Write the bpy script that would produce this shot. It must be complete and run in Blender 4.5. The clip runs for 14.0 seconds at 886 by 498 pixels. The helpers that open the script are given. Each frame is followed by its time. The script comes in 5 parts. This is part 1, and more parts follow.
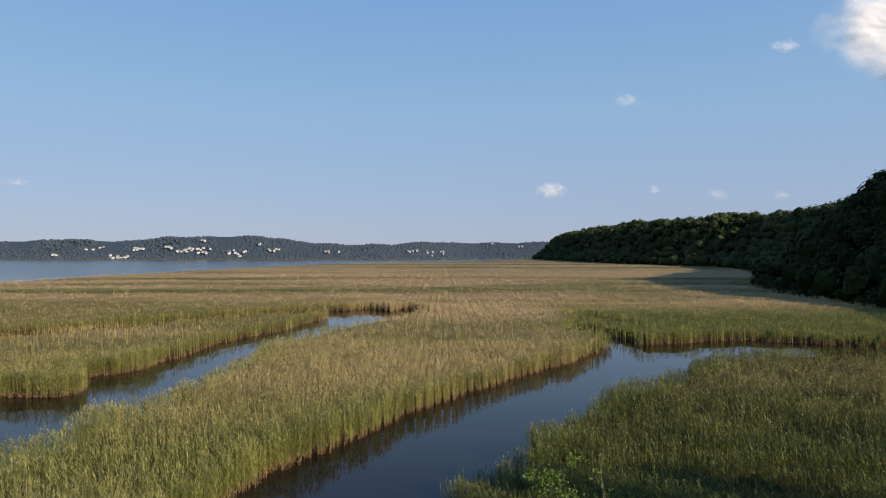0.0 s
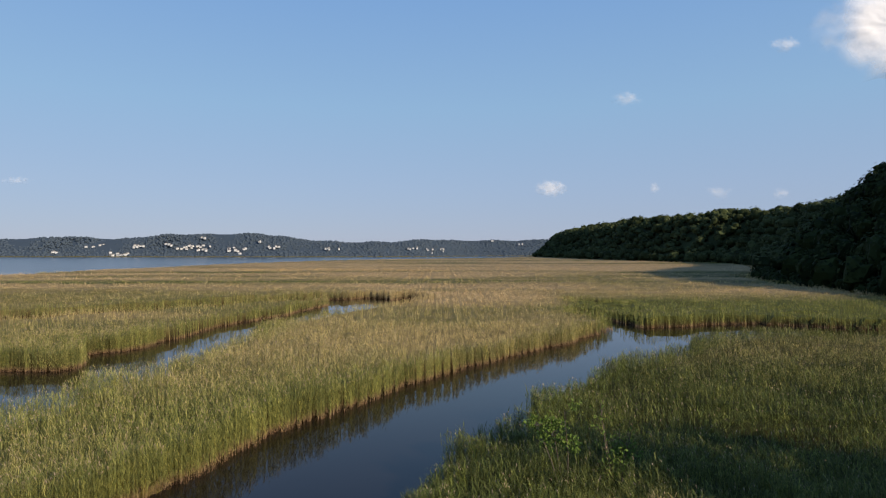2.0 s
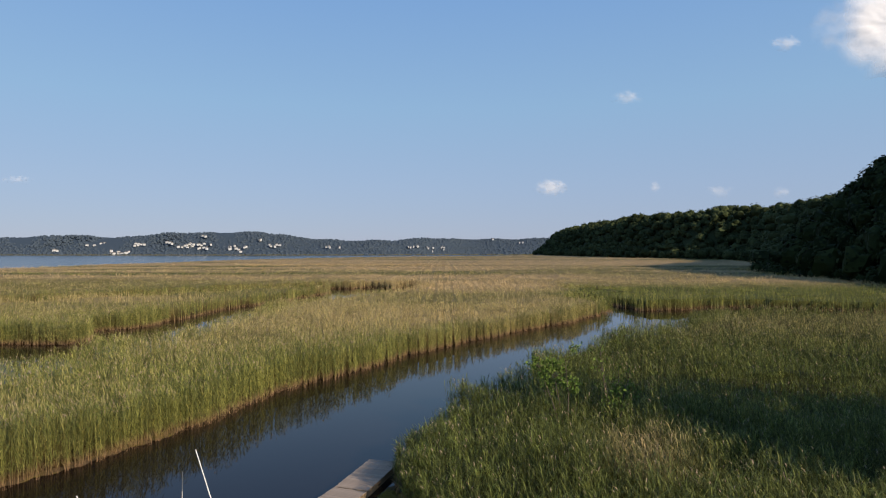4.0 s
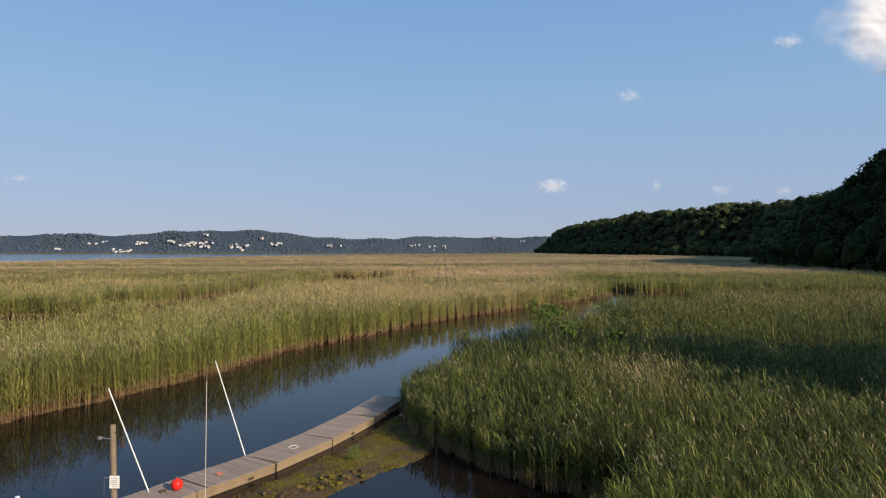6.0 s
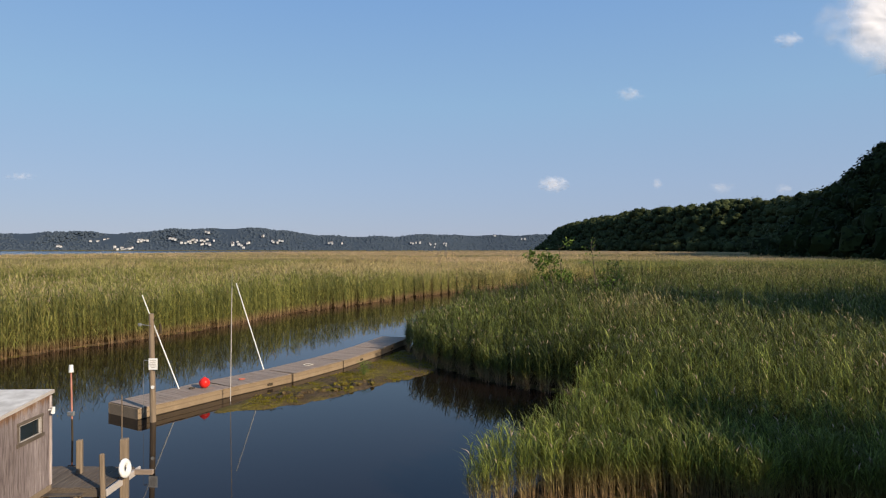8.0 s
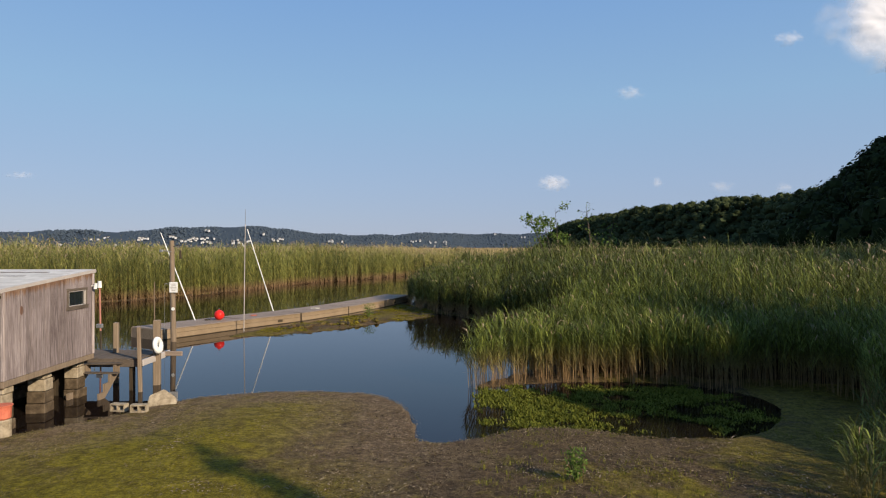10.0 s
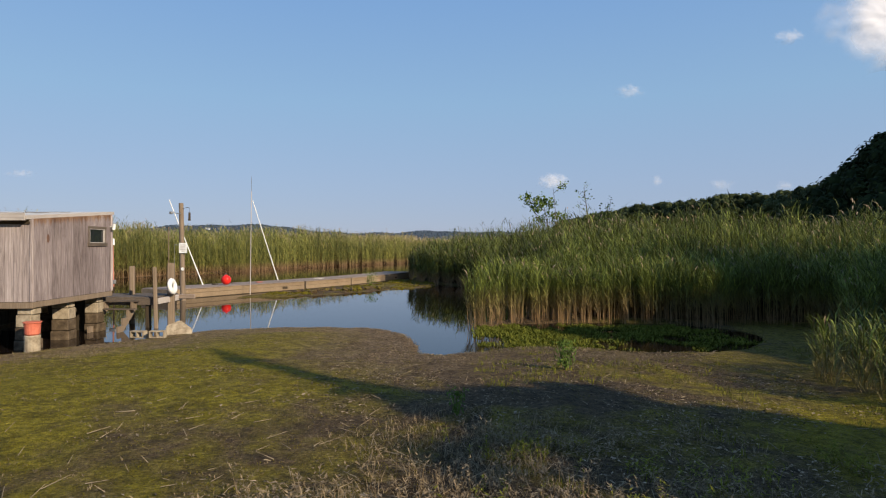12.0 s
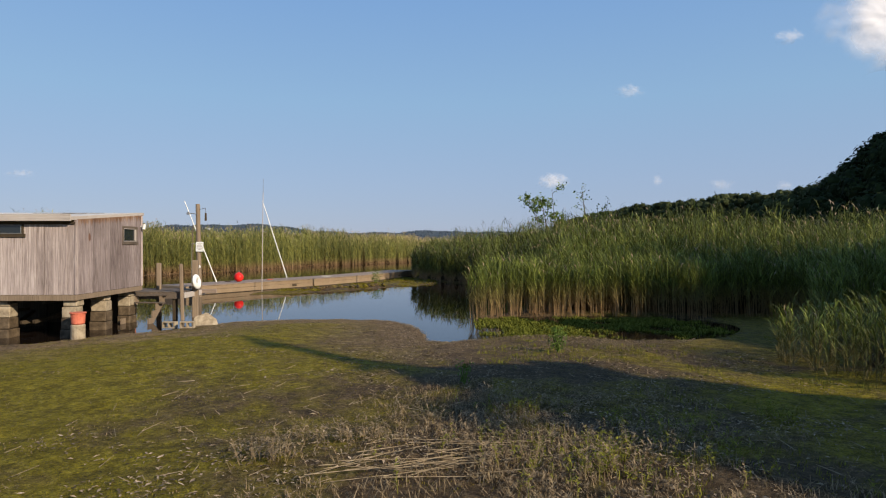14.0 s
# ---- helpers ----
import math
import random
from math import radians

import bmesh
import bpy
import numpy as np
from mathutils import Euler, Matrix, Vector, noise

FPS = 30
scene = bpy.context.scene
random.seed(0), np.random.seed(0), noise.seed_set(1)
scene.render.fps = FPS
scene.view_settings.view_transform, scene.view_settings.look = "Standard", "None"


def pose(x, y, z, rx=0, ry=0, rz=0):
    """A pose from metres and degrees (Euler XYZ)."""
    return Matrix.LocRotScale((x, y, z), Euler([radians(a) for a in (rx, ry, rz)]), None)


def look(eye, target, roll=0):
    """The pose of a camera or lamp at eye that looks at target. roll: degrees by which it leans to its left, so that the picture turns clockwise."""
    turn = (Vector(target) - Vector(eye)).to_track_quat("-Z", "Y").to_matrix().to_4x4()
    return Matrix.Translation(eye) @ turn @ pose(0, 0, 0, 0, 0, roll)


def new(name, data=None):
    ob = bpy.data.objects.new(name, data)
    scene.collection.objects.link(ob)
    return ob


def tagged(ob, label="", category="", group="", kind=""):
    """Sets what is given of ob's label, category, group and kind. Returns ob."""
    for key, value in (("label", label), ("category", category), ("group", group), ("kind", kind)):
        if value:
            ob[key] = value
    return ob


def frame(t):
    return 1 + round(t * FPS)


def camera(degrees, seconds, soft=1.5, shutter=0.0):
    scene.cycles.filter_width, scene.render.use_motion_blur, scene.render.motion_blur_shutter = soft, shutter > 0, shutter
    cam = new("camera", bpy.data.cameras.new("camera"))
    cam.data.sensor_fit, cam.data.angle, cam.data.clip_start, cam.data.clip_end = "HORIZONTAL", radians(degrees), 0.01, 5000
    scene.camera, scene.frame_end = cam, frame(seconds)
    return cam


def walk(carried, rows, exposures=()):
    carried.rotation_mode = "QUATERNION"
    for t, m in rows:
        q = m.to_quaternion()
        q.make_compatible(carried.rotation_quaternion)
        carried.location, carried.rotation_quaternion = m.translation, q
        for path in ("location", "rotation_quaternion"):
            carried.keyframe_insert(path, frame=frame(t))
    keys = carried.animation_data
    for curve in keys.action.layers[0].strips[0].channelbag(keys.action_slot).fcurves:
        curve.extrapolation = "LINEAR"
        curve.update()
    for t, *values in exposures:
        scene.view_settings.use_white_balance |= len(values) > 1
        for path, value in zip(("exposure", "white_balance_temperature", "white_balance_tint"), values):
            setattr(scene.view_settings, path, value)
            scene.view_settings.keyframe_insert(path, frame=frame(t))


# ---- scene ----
# ---------------------------------------------------------------- camera
cam = camera(70.0, 14.0, 1.15)
PATH = [
    (0, pose(0.000, 0.000, 22.439, 90.349, 0, 0.000)),
    (0.5, pose(0.029, 0.100, 21.410, 90.318, 0, 0.000)),
    (1, pose(-0.018, 0.120, 20.513, 90.288, 0, 0.000)),
    (1.5, pose(-0.036, 0.120, 19.559, 90.252, 0, 0.000)),
    (2, pose(-0.033, 0.347, 18.599, 90.216, 0, 0.000)),
    (2.5, pose(-0.072, 0.181, 17.650, 90.206, 0, 0.000)),
    (3, pose(-0.157, -0.017, 16.726, 90.196, 0, 0.000)),
    (5.5, pose(-0.428, -2.826, 11.756, 90.119, 0, 0.154)),
    (6, pose(-0.452, -3.034, 10.871, 90.110, 0, 0.169)),
    (6.5, pose(-0.466, -3.360, 9.895, 90.102, 0, 0.184)),
    (7, pose(-0.514, -4.005, 8.950, 90.093, 0, 0.200)),
    (7.5, pose(-0.518, -4.806, 8.046, 90.042, 0, 0.215)),
    (8, pose(-0.569, -5.745, 7.107, 89.991, 0, 0.230)),
    (10.3, pose(-0.582, -7.850, 3.656, 89.904, 0, 0.241)),
    (10.5, pose(-0.582, -7.950, 3.326, 89.889, 0, 0.241)),
    (11, pose(-0.593, -7.928, 2.642, 89.786, 0, 0.243)),
    (11.5, pose(-0.609, -7.998, 2.520, 89.781, 0, 0.245)),
    (12, pose(-0.596, -8.604, 2.468, 89.776, 0, 0.247)),
    (12.5, pose(-0.604, -9.206, 2.420, 89.771, 0, 0.249)),
    (13, pose(-0.639, -9.431, 2.422, 89.766, 0, 0.252)),
    (13.5, pose(-0.680, -9.900, 2.400, 89.761, 0, 0.254)),
    (14, pose(-0.731, -10.187, 2.421, 89.756, 0, 0.256)),
]
EXPOSURE = [(0.0, 0.35, 6500, 10), (14.0, 0.35, 6500, 10)]
walk(cam, PATH, EXPOSURE)

# ---------------------------------------------------------------- world and sun
SUN_TO = Vector((0.76, -0.65, 0.0)).normalized()
SUN_EL = radians(25.0)
world = bpy.data.worlds.new("sky")
scene.world = world
world.use_nodes = True
wn = world.node_tree
wn.nodes.clear()
sky = wn.nodes.new("ShaderNodeTexSky")
sky.sky_type = "NISHITA"
sky.sun_disc = False
sky.sun_elevation = SUN_EL
sky.sun_rotation = math.atan2(SUN_TO.x, SUN_TO.y)
sky.altitude = 0
sky.air_density = 1.0
sky.dust_density = 0.2
sky.ozone_density = 3.0
bg = wn.nodes.new("ShaderNodeBackground")
bg.inputs["Strength"].default_value = 0.095
wo = wn.nodes.new("ShaderNodeOutputWorld")
# summer haze evens out the clear sky
haze = wn.nodes.new("ShaderNodeMix")
haze.data_type = "RGBA"
haze.inputs[0].default_value = 0.87
tcw = wn.nodes.new("ShaderNodeTexCoord")
spw = wn.nodes.new("ShaderNodeSeparateXYZ")
wn.links.new(tcw.outputs["Generated"], spw.inputs[0])
hz = wn.nodes.new("ShaderNodeValToRGB")
hz.color_ramp.elements[0].position, hz.color_ramp.elements[0].color = 0.0, (0.300, 0.345, 0.478, 1)
hz.color_ramp.elements[1].position, hz.color_ramp.elements[1].color = 0.42, (0.157, 0.306, 0.578, 1)
mid_el = hz.color_ramp.elements.new(0.10)
mid_el.color = (0.278, 0.368, 0.530, 1)
mid_el = hz.color_ramp.elements.new(0.22)
mid_el.color = (0.236, 0.382, 0.567, 1)
up = wn.nodes.new("ShaderNodeVectorMath")
up.operation = "SCALE"
up.inputs["Scale"].default_value = 10.0
wn.links.new(spw.outputs[2], hz.inputs[0])
wn.links.new(hz.outputs[0], up.inputs[0])
wn.links.new(up.outputs[0], haze.inputs[7])
wn.links.new(sky.outputs[0], haze.inputs[6])
wn.links.new(haze.outputs[2], bg.inputs[0])
wn.links.new(bg.outputs[0], wo.inputs[0])

sun_data = bpy.data.lights.new("sun", "SUN")
sun_data.energy = 5.0
sun_data.angle = radians(0.5)
sun_data.color = (1.0, 0.85, 0.64)
sun = new("sun", sun_data)
sun_way = Vector((SUN_TO.x * math.cos(SUN_EL), SUN_TO.y * math.cos(SUN_EL), math.sin(SUN_EL)))
sun.matrix_world = look(sun_way * 100, (0, 0, 0))


# ---------------------------------------------------------------- materials
def node_mat(name):
    m = bpy.data.materials.new(name)
    m.use_nodes = True
    nt = m.node_tree
    nt.nodes["Principled BSDF"].inputs["Specular IOR Level"].default_value = 0.18
    return m, nt, nt.nodes["Principled BSDF"]


def ramp(nt, fac, stops, mode="LINEAR"):
    r = nt.nodes.new("ShaderNodeValToRGB")
    r.color_ramp.interpolation = mode
    els = r.color_ramp.elements
    while len(els) < len(stops):
        els.new(0.5)
    for e, (p, c) in zip(els, stops):
        e.position = p
        e.color = (*c, 1)
    nt.links.new(fac, r.inputs[0])
    return r.outputs[0]


def coords(nt, scale=(1, 1, 1), world_space=False):
    mp = nt.nodes.new("ShaderNodeMapping")
    mp.inputs["Scale"].default_value = scale
    if world_space:
        g = nt.nodes.new("ShaderNodeNewGeometry")
        nt.links.new(g.outputs["Position"], mp.inputs[0])
    else:
        g = nt.nodes.new("ShaderNodeTexCoord")
        nt.links.new(g.outputs["Object"], mp.inputs[0])
    return mp.outputs[0]


def noise_tex(nt, vec, scale, detail=4.0, rough=0.55, out=0, warp=0.0):
    n = nt.nodes.new("ShaderNodeTexNoise")
    n.inputs["Distortion"].default_value = warp
    n.inputs["Scale"].default_value = scale
    n.inputs["Detail"].default_value = detail
    n.inputs["Roughness"].default_value = rough
    nt.links.new(vec, n.inputs["Vector"])
    return n.outputs[out]


def mix(nt, fac, a, b, mode="MIX"):
    m = nt.nodes.new("ShaderNodeMix")
    m.data_type = "RGBA"
    m.blend_type = mode
    for slot, v in (("Factor", fac), ("A", a), ("B", b)):
        i = [s for s in m.inputs if s.name == slot and s.enabled][0]
        if isinstance(v, (int, float)):
            i.default_value = v
        elif isinstance(v, tuple):
            i.default_value = (*v, 1)
        else:
            nt.links.new(v, i)
    return [o for o in m.outputs if o.enabled][0]


def calc(nt, op, a, b=0.0, clamp=False):
    m = nt.nodes.new("ShaderNodeMath")
    m.operation = op
    m.use_clamp = clamp
    for i, v in ((0, a), (1, b)):
        if isinstance(v, (int, float)):
            m.inputs[i].default_value = v
        else:
            nt.links.new(v, m.inputs[i])
    return m.outputs[0]


def bump(nt, bsdf, height, strength=0.4, dist=0.02):
    b = nt.nodes.new("ShaderNodeBump")
    b.inputs["Strength"].default_value = strength
    b.inputs["Distance"].default_value = dist
    nt.links.new(height, b.inputs["Height"])
    nt.links.new(b.outputs[0], bsdf.inputs["Normal"])


def rand_island(nt):
    g = nt.nodes.new("ShaderNodeNewGeometry")
    return g.outputs["Random Per Island"]


def rand_object(nt):
    return nt.nodes.new("ShaderNodeObjectInfo").outputs["Random"]


def pos_axis(nt, axis):
    g = nt.nodes.new("ShaderNodeNewGeometry")
    s = nt.nodes.new("ShaderNodeSeparateXYZ")
    nt.links.new(g.outputs["Position"], s.inputs[0])
    return s.outputs[axis]


def simple(name, stops, scale=(6, 6, 6), rough=0.7, detail=6, bumps=0.3, metal=0.0, obj_rand=0.0, dist=0.01):
    """Mottled colour between stops, with fine relief; obj_rand: how far whole pieces differ."""
    m, nt, b = node_mat(name)
    v = coords(nt, scale)
    f = noise_tex(nt, v, 1.0, detail, 0.6)
    if obj_rand:
        r = calc(nt, "MULTIPLY_ADD", rand_object(nt), obj_rand)
        r.node.inputs[2].default_value = -obj_rand / 2
        f = calc(nt, "ADD", f, r, True)
    nt.links.new(ramp(nt, f, stops), b.inputs["Base Color"])
    b.inputs["Roughness"].default_value = rough
    b.inputs["Metallic"].default_value = metal
    if bumps:
        bump(nt, b, f, bumps, dist)
    return m


def tone_of(nt):
    """What the plants carry: dryness, vigour of the clump, and how young the stand is."""
    at = nt.nodes.new("ShaderNodeAttribute")
    at.attribute_name = "tone"
    sp = nt.nodes.new("ShaderNodeSeparateColor")
    nt.links.new(at.outputs["Color"], sp.inputs[0])
    return sp.outputs[0], sp.outputs[1], sp.outputs[2]


def reed_material(name, low, mid, dry, spread=0.6, foot_low=0.1, foot_top=0.9, gloss=0.2):
    """Blade colour: straw-coloured at the foot (painted shade in the thicket), green above, drier in broad drifts and
    in single blades.
    """
    m, nt, b = node_mat(name)
    z = pos_axis(nt, 2)
    dryness, vigour, young = tone_of(nt)
    r = rand_island(nt)
    d = calc(nt, "ADD", dryness, calc(nt, "MULTIPLY", calc(nt, "SUBTRACT", r, 0.5), spread), True)
    green = ramp(nt, r, [(0.0, tuple(c * 0.5 for c in mid)), (0.55, mid), (1.0, (mid[0] * 1.75, mid[1] * 1.55, mid[2] * 1.5))])
    fresh = ramp(nt, r, [(0.0, tuple(c * 0.30 for c in mid)), (0.6, (mid[0] * 0.46, mid[1] * 0.52, mid[2] * 0.43)), (1.0, (mid[0] * 1.0, mid[1] * 1.06, mid[2] * 0.85))])
    green = mix(nt, young, green, fresh)
    body = mix(nt, d, green, dry)
    body = mix(nt, 1.0, body, ramp(nt, vigour, [(0.0, (0.50, 0.49, 0.48)), (0.5, (0.98, 0.98, 0.98)), (1.0, (1.50, 1.45, 1.38))]), "MULTIPLY")
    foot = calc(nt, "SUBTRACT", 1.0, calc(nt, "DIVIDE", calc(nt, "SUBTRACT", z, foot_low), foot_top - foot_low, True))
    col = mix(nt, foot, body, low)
    nt.links.new(col, b.inputs["Base Color"])
    b.inputs["Roughness"].default_value = 0.6
    b.inputs["Specular IOR Level"].default_value = gloss
    tr = nt.nodes.new("ShaderNodeBsdfTranslucent")
    nt.links.new(col, tr.inputs[0])
    ms = nt.nodes.new("ShaderNodeMixShader")
    ms.inputs[0].default_value = 0.28
    out = [n for n in nt.nodes if n.type == "OUTPUT_MATERIAL"][0]
    nt.links.new(b.outputs[0], ms.inputs[1])
    nt.links.new(tr.outputs[0], ms.inputs[2])
    nt.links.new(ms.outputs[0], out.inputs[0])
    return m


REED = reed_material("reed_blade", (0.36, 0.225, 0.125), (0.195, 0.205, 0.056), (0.60, 0.425, 0.228))
BARE_REED = reed_material("bare_stemmed_reed", (0.29, 0.185, 0.09), (0.270, 0.290, 0.070), (0.44, 0.325, 0.195), 0.6, 0.25, 1.25)
YOUNG_REED = reed_material("young_reed_blade", (0.16, 0.12, 0.05), (0.180, 0.200, 0.046), (0.30, 0.24, 0.12), 0.35)
PLUME = simple("reed_plume", [(0.3, (0.23, 0.165, 0.110)), (0.7, (0.41, 0.308, 0.21))], (3, 3, 3), 0.9, 2, 0)
# filler between the reeds; its dark foot is inner shade put into the colour
SHADED_THICKET = reed_material("shaded_thicket", (0.050, 0.031, 0.014), (0.080, 0.084, 0.020), (0.34, 0.240, 0.122), 0.1, 0.3, 2.2, 0.03)


def ground_material():
    m, nt, b = node_mat("marsh_ground")
    v = coords(nt, (1, 1, 0.3), True)
    big = noise_tex(nt, v, 0.33, 4.0, 0.6)
    mid = noise_tex(nt, v, 1.6, 5.0, 0.65)
    fine = noise_tex(nt, v, 11.0, 9.0, 0.78)
    mud = ramp(nt, fine, [(0.28, (0.026, 0.016, 0.008)), (0.5, (0.088, 0.058, 0.030)), (0.72, (0.190, 0.134, 0.074))])
    moss = ramp(nt, fine, [(0.30, (0.050, 0.040, 0.004)), (0.5, (0.168, 0.134, 0.009)), (0.70, (0.325, 0.262, 0.026))])
    f = calc(nt, "ADD", calc(nt, "MULTIPLY", big, 0.65), calc(nt, "MULTIPLY", mid, 0.42))
    f = calc(nt, "ADD", f, calc(nt, "MULTIPLY", calc(nt, "MINIMUM", calc(nt, "MULTIPLY", calc(nt, "SUBTRACT", calc(nt, "MAXIMUM", calc(nt, "SUBTRACT", 0.5, pos_axis(nt, 0)), calc(nt, "MULTIPLY", calc(nt, "SUBTRACT", pos_axis(nt, 0), 0.5), 0.85)), 3.1), 0.035), 0.12), calc(nt, "MULTIPLY", calc(nt, "SUBTRACT", 17.0, pos_axis(nt, 1)), 0.3, True)))
    pick = ramp(nt, f, [(0.45, (0, 0, 0)), (0.60, (1, 1, 1))])
    # the damp margin carries less moss
    margin = ramp(nt, pos_axis(nt, 2), [(0.06, (1, 1, 1)), (0.17, (0, 0, 0))])
    pick = calc(nt, "SUBTRACT", pick, calc(nt, "MULTIPLY", margin, calc(nt, "MULTIPLY", mid, 0.9)), True)
    near = mix(nt, pick, mud, moss)
    crumb = noise_tex(nt, v, 38.0, 3.0, 0.7)
    near = mix(nt, ramp(nt, crumb, [(0.36, (0.70, 0.70, 0.70)), (0.46, (0, 0, 0))]), near, (0.022, 0.016, 0.007))
    near = mix(nt, ramp(nt, crumb, [(0.60, (0, 0, 0)), (0.68, (0.6, 0.6, 0.6))]), near, (0.27, 0.20, 0.12))
    lumps = ramp(nt, noise_tex(nt, v, 4.0, 5.0, 0.62), [(0.34, (0.60, 0.60, 0.60)), (0.52, (1, 1, 1)), (0.68, (1.22, 1.22, 1.22))])
    # bare damp silt along the water's edge
    rim = ramp(nt, pos_axis(nt, 2), [(0.06, (1, 1, 1)), (0.25, (0, 0, 0))])
    shore = calc(nt, "MULTIPLY", calc(nt, "MULTIPLY", calc(nt, "SUBTRACT", 1.0, pos_axis(nt, 0)), 0.4, True), calc(nt, "SUBTRACT", 15.0, pos_axis(nt, 1), True))
    rim = calc(nt, "MULTIPLY", rim, shore)
    silt = ramp(nt, fine, [(0.3, (0.050, 0.032, 0.019)), (0.5, (0.145, 0.098, 0.058)), (0.7, (0.31, 0.222, 0.140))])
    near = mix(nt, calc(nt, "MULTIPLY", rim, ramp(nt, mid, [(0.35, (0.25, 0.25, 0.25)), (0.55, (1, 1, 1))])), near, silt)
    near = mix(nt, 1.0, near, lumps, "MULTIPLY")
    # woodland floor on the hillsides; beyond the river distance haze is painted in
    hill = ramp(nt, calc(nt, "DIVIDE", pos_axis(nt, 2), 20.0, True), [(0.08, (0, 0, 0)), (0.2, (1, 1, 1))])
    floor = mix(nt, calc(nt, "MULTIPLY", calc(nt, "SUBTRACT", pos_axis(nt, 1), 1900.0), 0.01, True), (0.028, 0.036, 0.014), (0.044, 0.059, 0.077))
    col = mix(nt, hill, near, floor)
    nt.links.new(col, b.inputs["Base Color"])
    b.inputs["Roughness"].default_value = 0.9
    b.inputs["Specular IOR Level"].default_value = 0.12
    bump(nt, b, calc(nt, "ADD", calc(nt, "ADD", fine, mid), calc(nt, "MULTIPLY", crumb, 0.35)), 1.0, 0.06)
    return m


GROUND = ground_material()


def water_material():
    m, nt, b = node_mat("marsh_water")
    v = coords(nt, (1, 1, 1), True)
    f = noise_tex(nt, v, 0.05, 3.0)
    nt.links.new(ramp(nt, f, [(0.3, (0.0075, 0.0050, 0.0042)), (0.7, (0.0110, 0.0075, 0.0060))]), b.inputs["Base Color"])
    b.inputs["IOR"].default_value = 1.333
    b.inputs["Specular IOR Level"].default_value = 0.33
    b.inputs["Specular Tint"].default_value = (0.92, 0.84, 1.0, 1)
    w = noise_tex(nt, v, 1.1, 3.0, 0.5)
    w2 = noise_tex(nt, coords(nt, (0.06, 0.2, 1), True), 1.0, 3.0, 0.5)
    wide = ramp(nt, calc(nt, "DIVIDE", pos_axis(nt, 1), 900.0, True), [(0.2, (0, 0, 0)), (0.7, (1, 1, 1))])
    h = calc(nt, "ADD", w, calc(nt, "MULTIPLY", calc(nt, "MULTIPLY", wide, w2), 60.0))
    bump(nt, b, h, 0.22, 0.004)
    rg = calc(nt, "MULTIPLY_ADD", wide, 0.16)
    rg.node.inputs[2].default_value = 0.03
    nt.links.new(rg, b.inputs["Roughness"])
    return m


WATER = water_material()


def wood_material(name, stops, grain=(40, 40, 1.2), rough=0.85, streak=0.5, warp=0.0):
    m, nt, b = node_mat(name)
    v = coords(nt, grain)
    f = noise_tex(nt, v, 1.0, 6.0, 0.65, 0, warp)
    g = noise_tex(nt, coords(nt, (1.3, 1.3, 0.7)), 1.0, 4.0, 0.6)
    r = rand_object(nt)
    s = calc(nt, "ADD", calc(nt, "MULTIPLY", f, 0.72), calc(nt, "MULTIPLY", g, streak * 0.42))
    s = calc(nt, "ADD", s, calc(nt, "MULTIPLY", calc(nt, "SUBTRACT", r, 0.5), 0.09), True)
    nt.links.new(ramp(nt, s, stops), b.inputs["Base Color"])
    b.inputs["Roughness"].default_value = rough
    bump(nt, b, f, 0.5, 0.006)
    return m


SIDING = wood_material("weathered_siding", [(0.30, (0.15, 0.118, 0.108)), (0.47, (0.33, 0.272, 0.255)), (0.64, (0.53, 0.455, 0.425))], (38, 38, 1.6), 0.85, 0.5, 0.5)
TRIM = wood_material("bleached_board", [(0.25, (0.22, 0.19, 0.17)), (0.5, (0.42, 0.375, 0.345)), (0.8, (0.60, 0.555, 0.52))], (1.2, 40, 40))
DECK = wood_material("deck_board", [(0.25, (0.14, 0.104, 0.080)), (0.5, (0.28, 0.215, 0.168)), (0.8, (0.43, 0.345, 0.28))], (1.5, 40, 40))
FASCIA = wood_material("dock_fascia", [(0.25, (0.12, 0.083, 0.050)), (0.5, (0.25, 0.183, 0.118)), (0.8, (0.38, 0.295, 0.205))], (1.5, 40, 40))
POST = wood_material("old_post", [(0.2, (0.09, 0.065, 0.045)), (0.5, (0.22, 0.165, 0.115)), (0.8, (0.38, 0.30, 0.22))])
KNOT = wood_material("wood_knot", [(0.25, (0.075, 0.040, 0.028)), (0.55, (0.15, 0.085, 0.062)), (0.8, (0.24, 0.15, 0.115))])
WET_WOOD = wood_material("wet_timber", [(0.25, (0.020, 0.015, 0.010)), (0.55, (0.065, 0.048, 0.030)), (0.8, (0.13, 0.10, 0.065))])
OLD_DECK = wood_material("old_deck", [(0.25, (0.040, 0.031, 0.024)), (0.5, (0.115, 0.090, 0.070)), (0.8, (0.24, 0.195, 0.155))], (40, 1.5, 40))
FADED_RED = simple("faded_red_paint", [(0.3, (0.33, 0.12, 0.085)), (0.7, (0.46, 0.22, 0.17))], (8, 8, 3), 0.7, 5, 0.1)
ROOFING = simple("roof_sheet", [(0.3, (0.42, 0.38, 0.33)), (0.7, (0.66, 0.62, 0.56))], (3, 3, 3), 0.7, 6, 0.15)
CONCRETE = simple("old_concrete", [(0.3, (0.17, 0.13, 0.085)), (0.55, (0.33, 0.27, 0.19)), (0.8, (0.46, 0.39, 0.29))], (7, 7, 7), 0.9, 8, 0.5)
WET_CONCRETE = simple("wet_concrete", [(0.3, (0.045, 0.032, 0.020)), (0.55, (0.10, 0.072, 0.045)), (0.8, (0.19, 0.145, 0.095))], (7, 7, 7), 0.7, 8, 0.5)
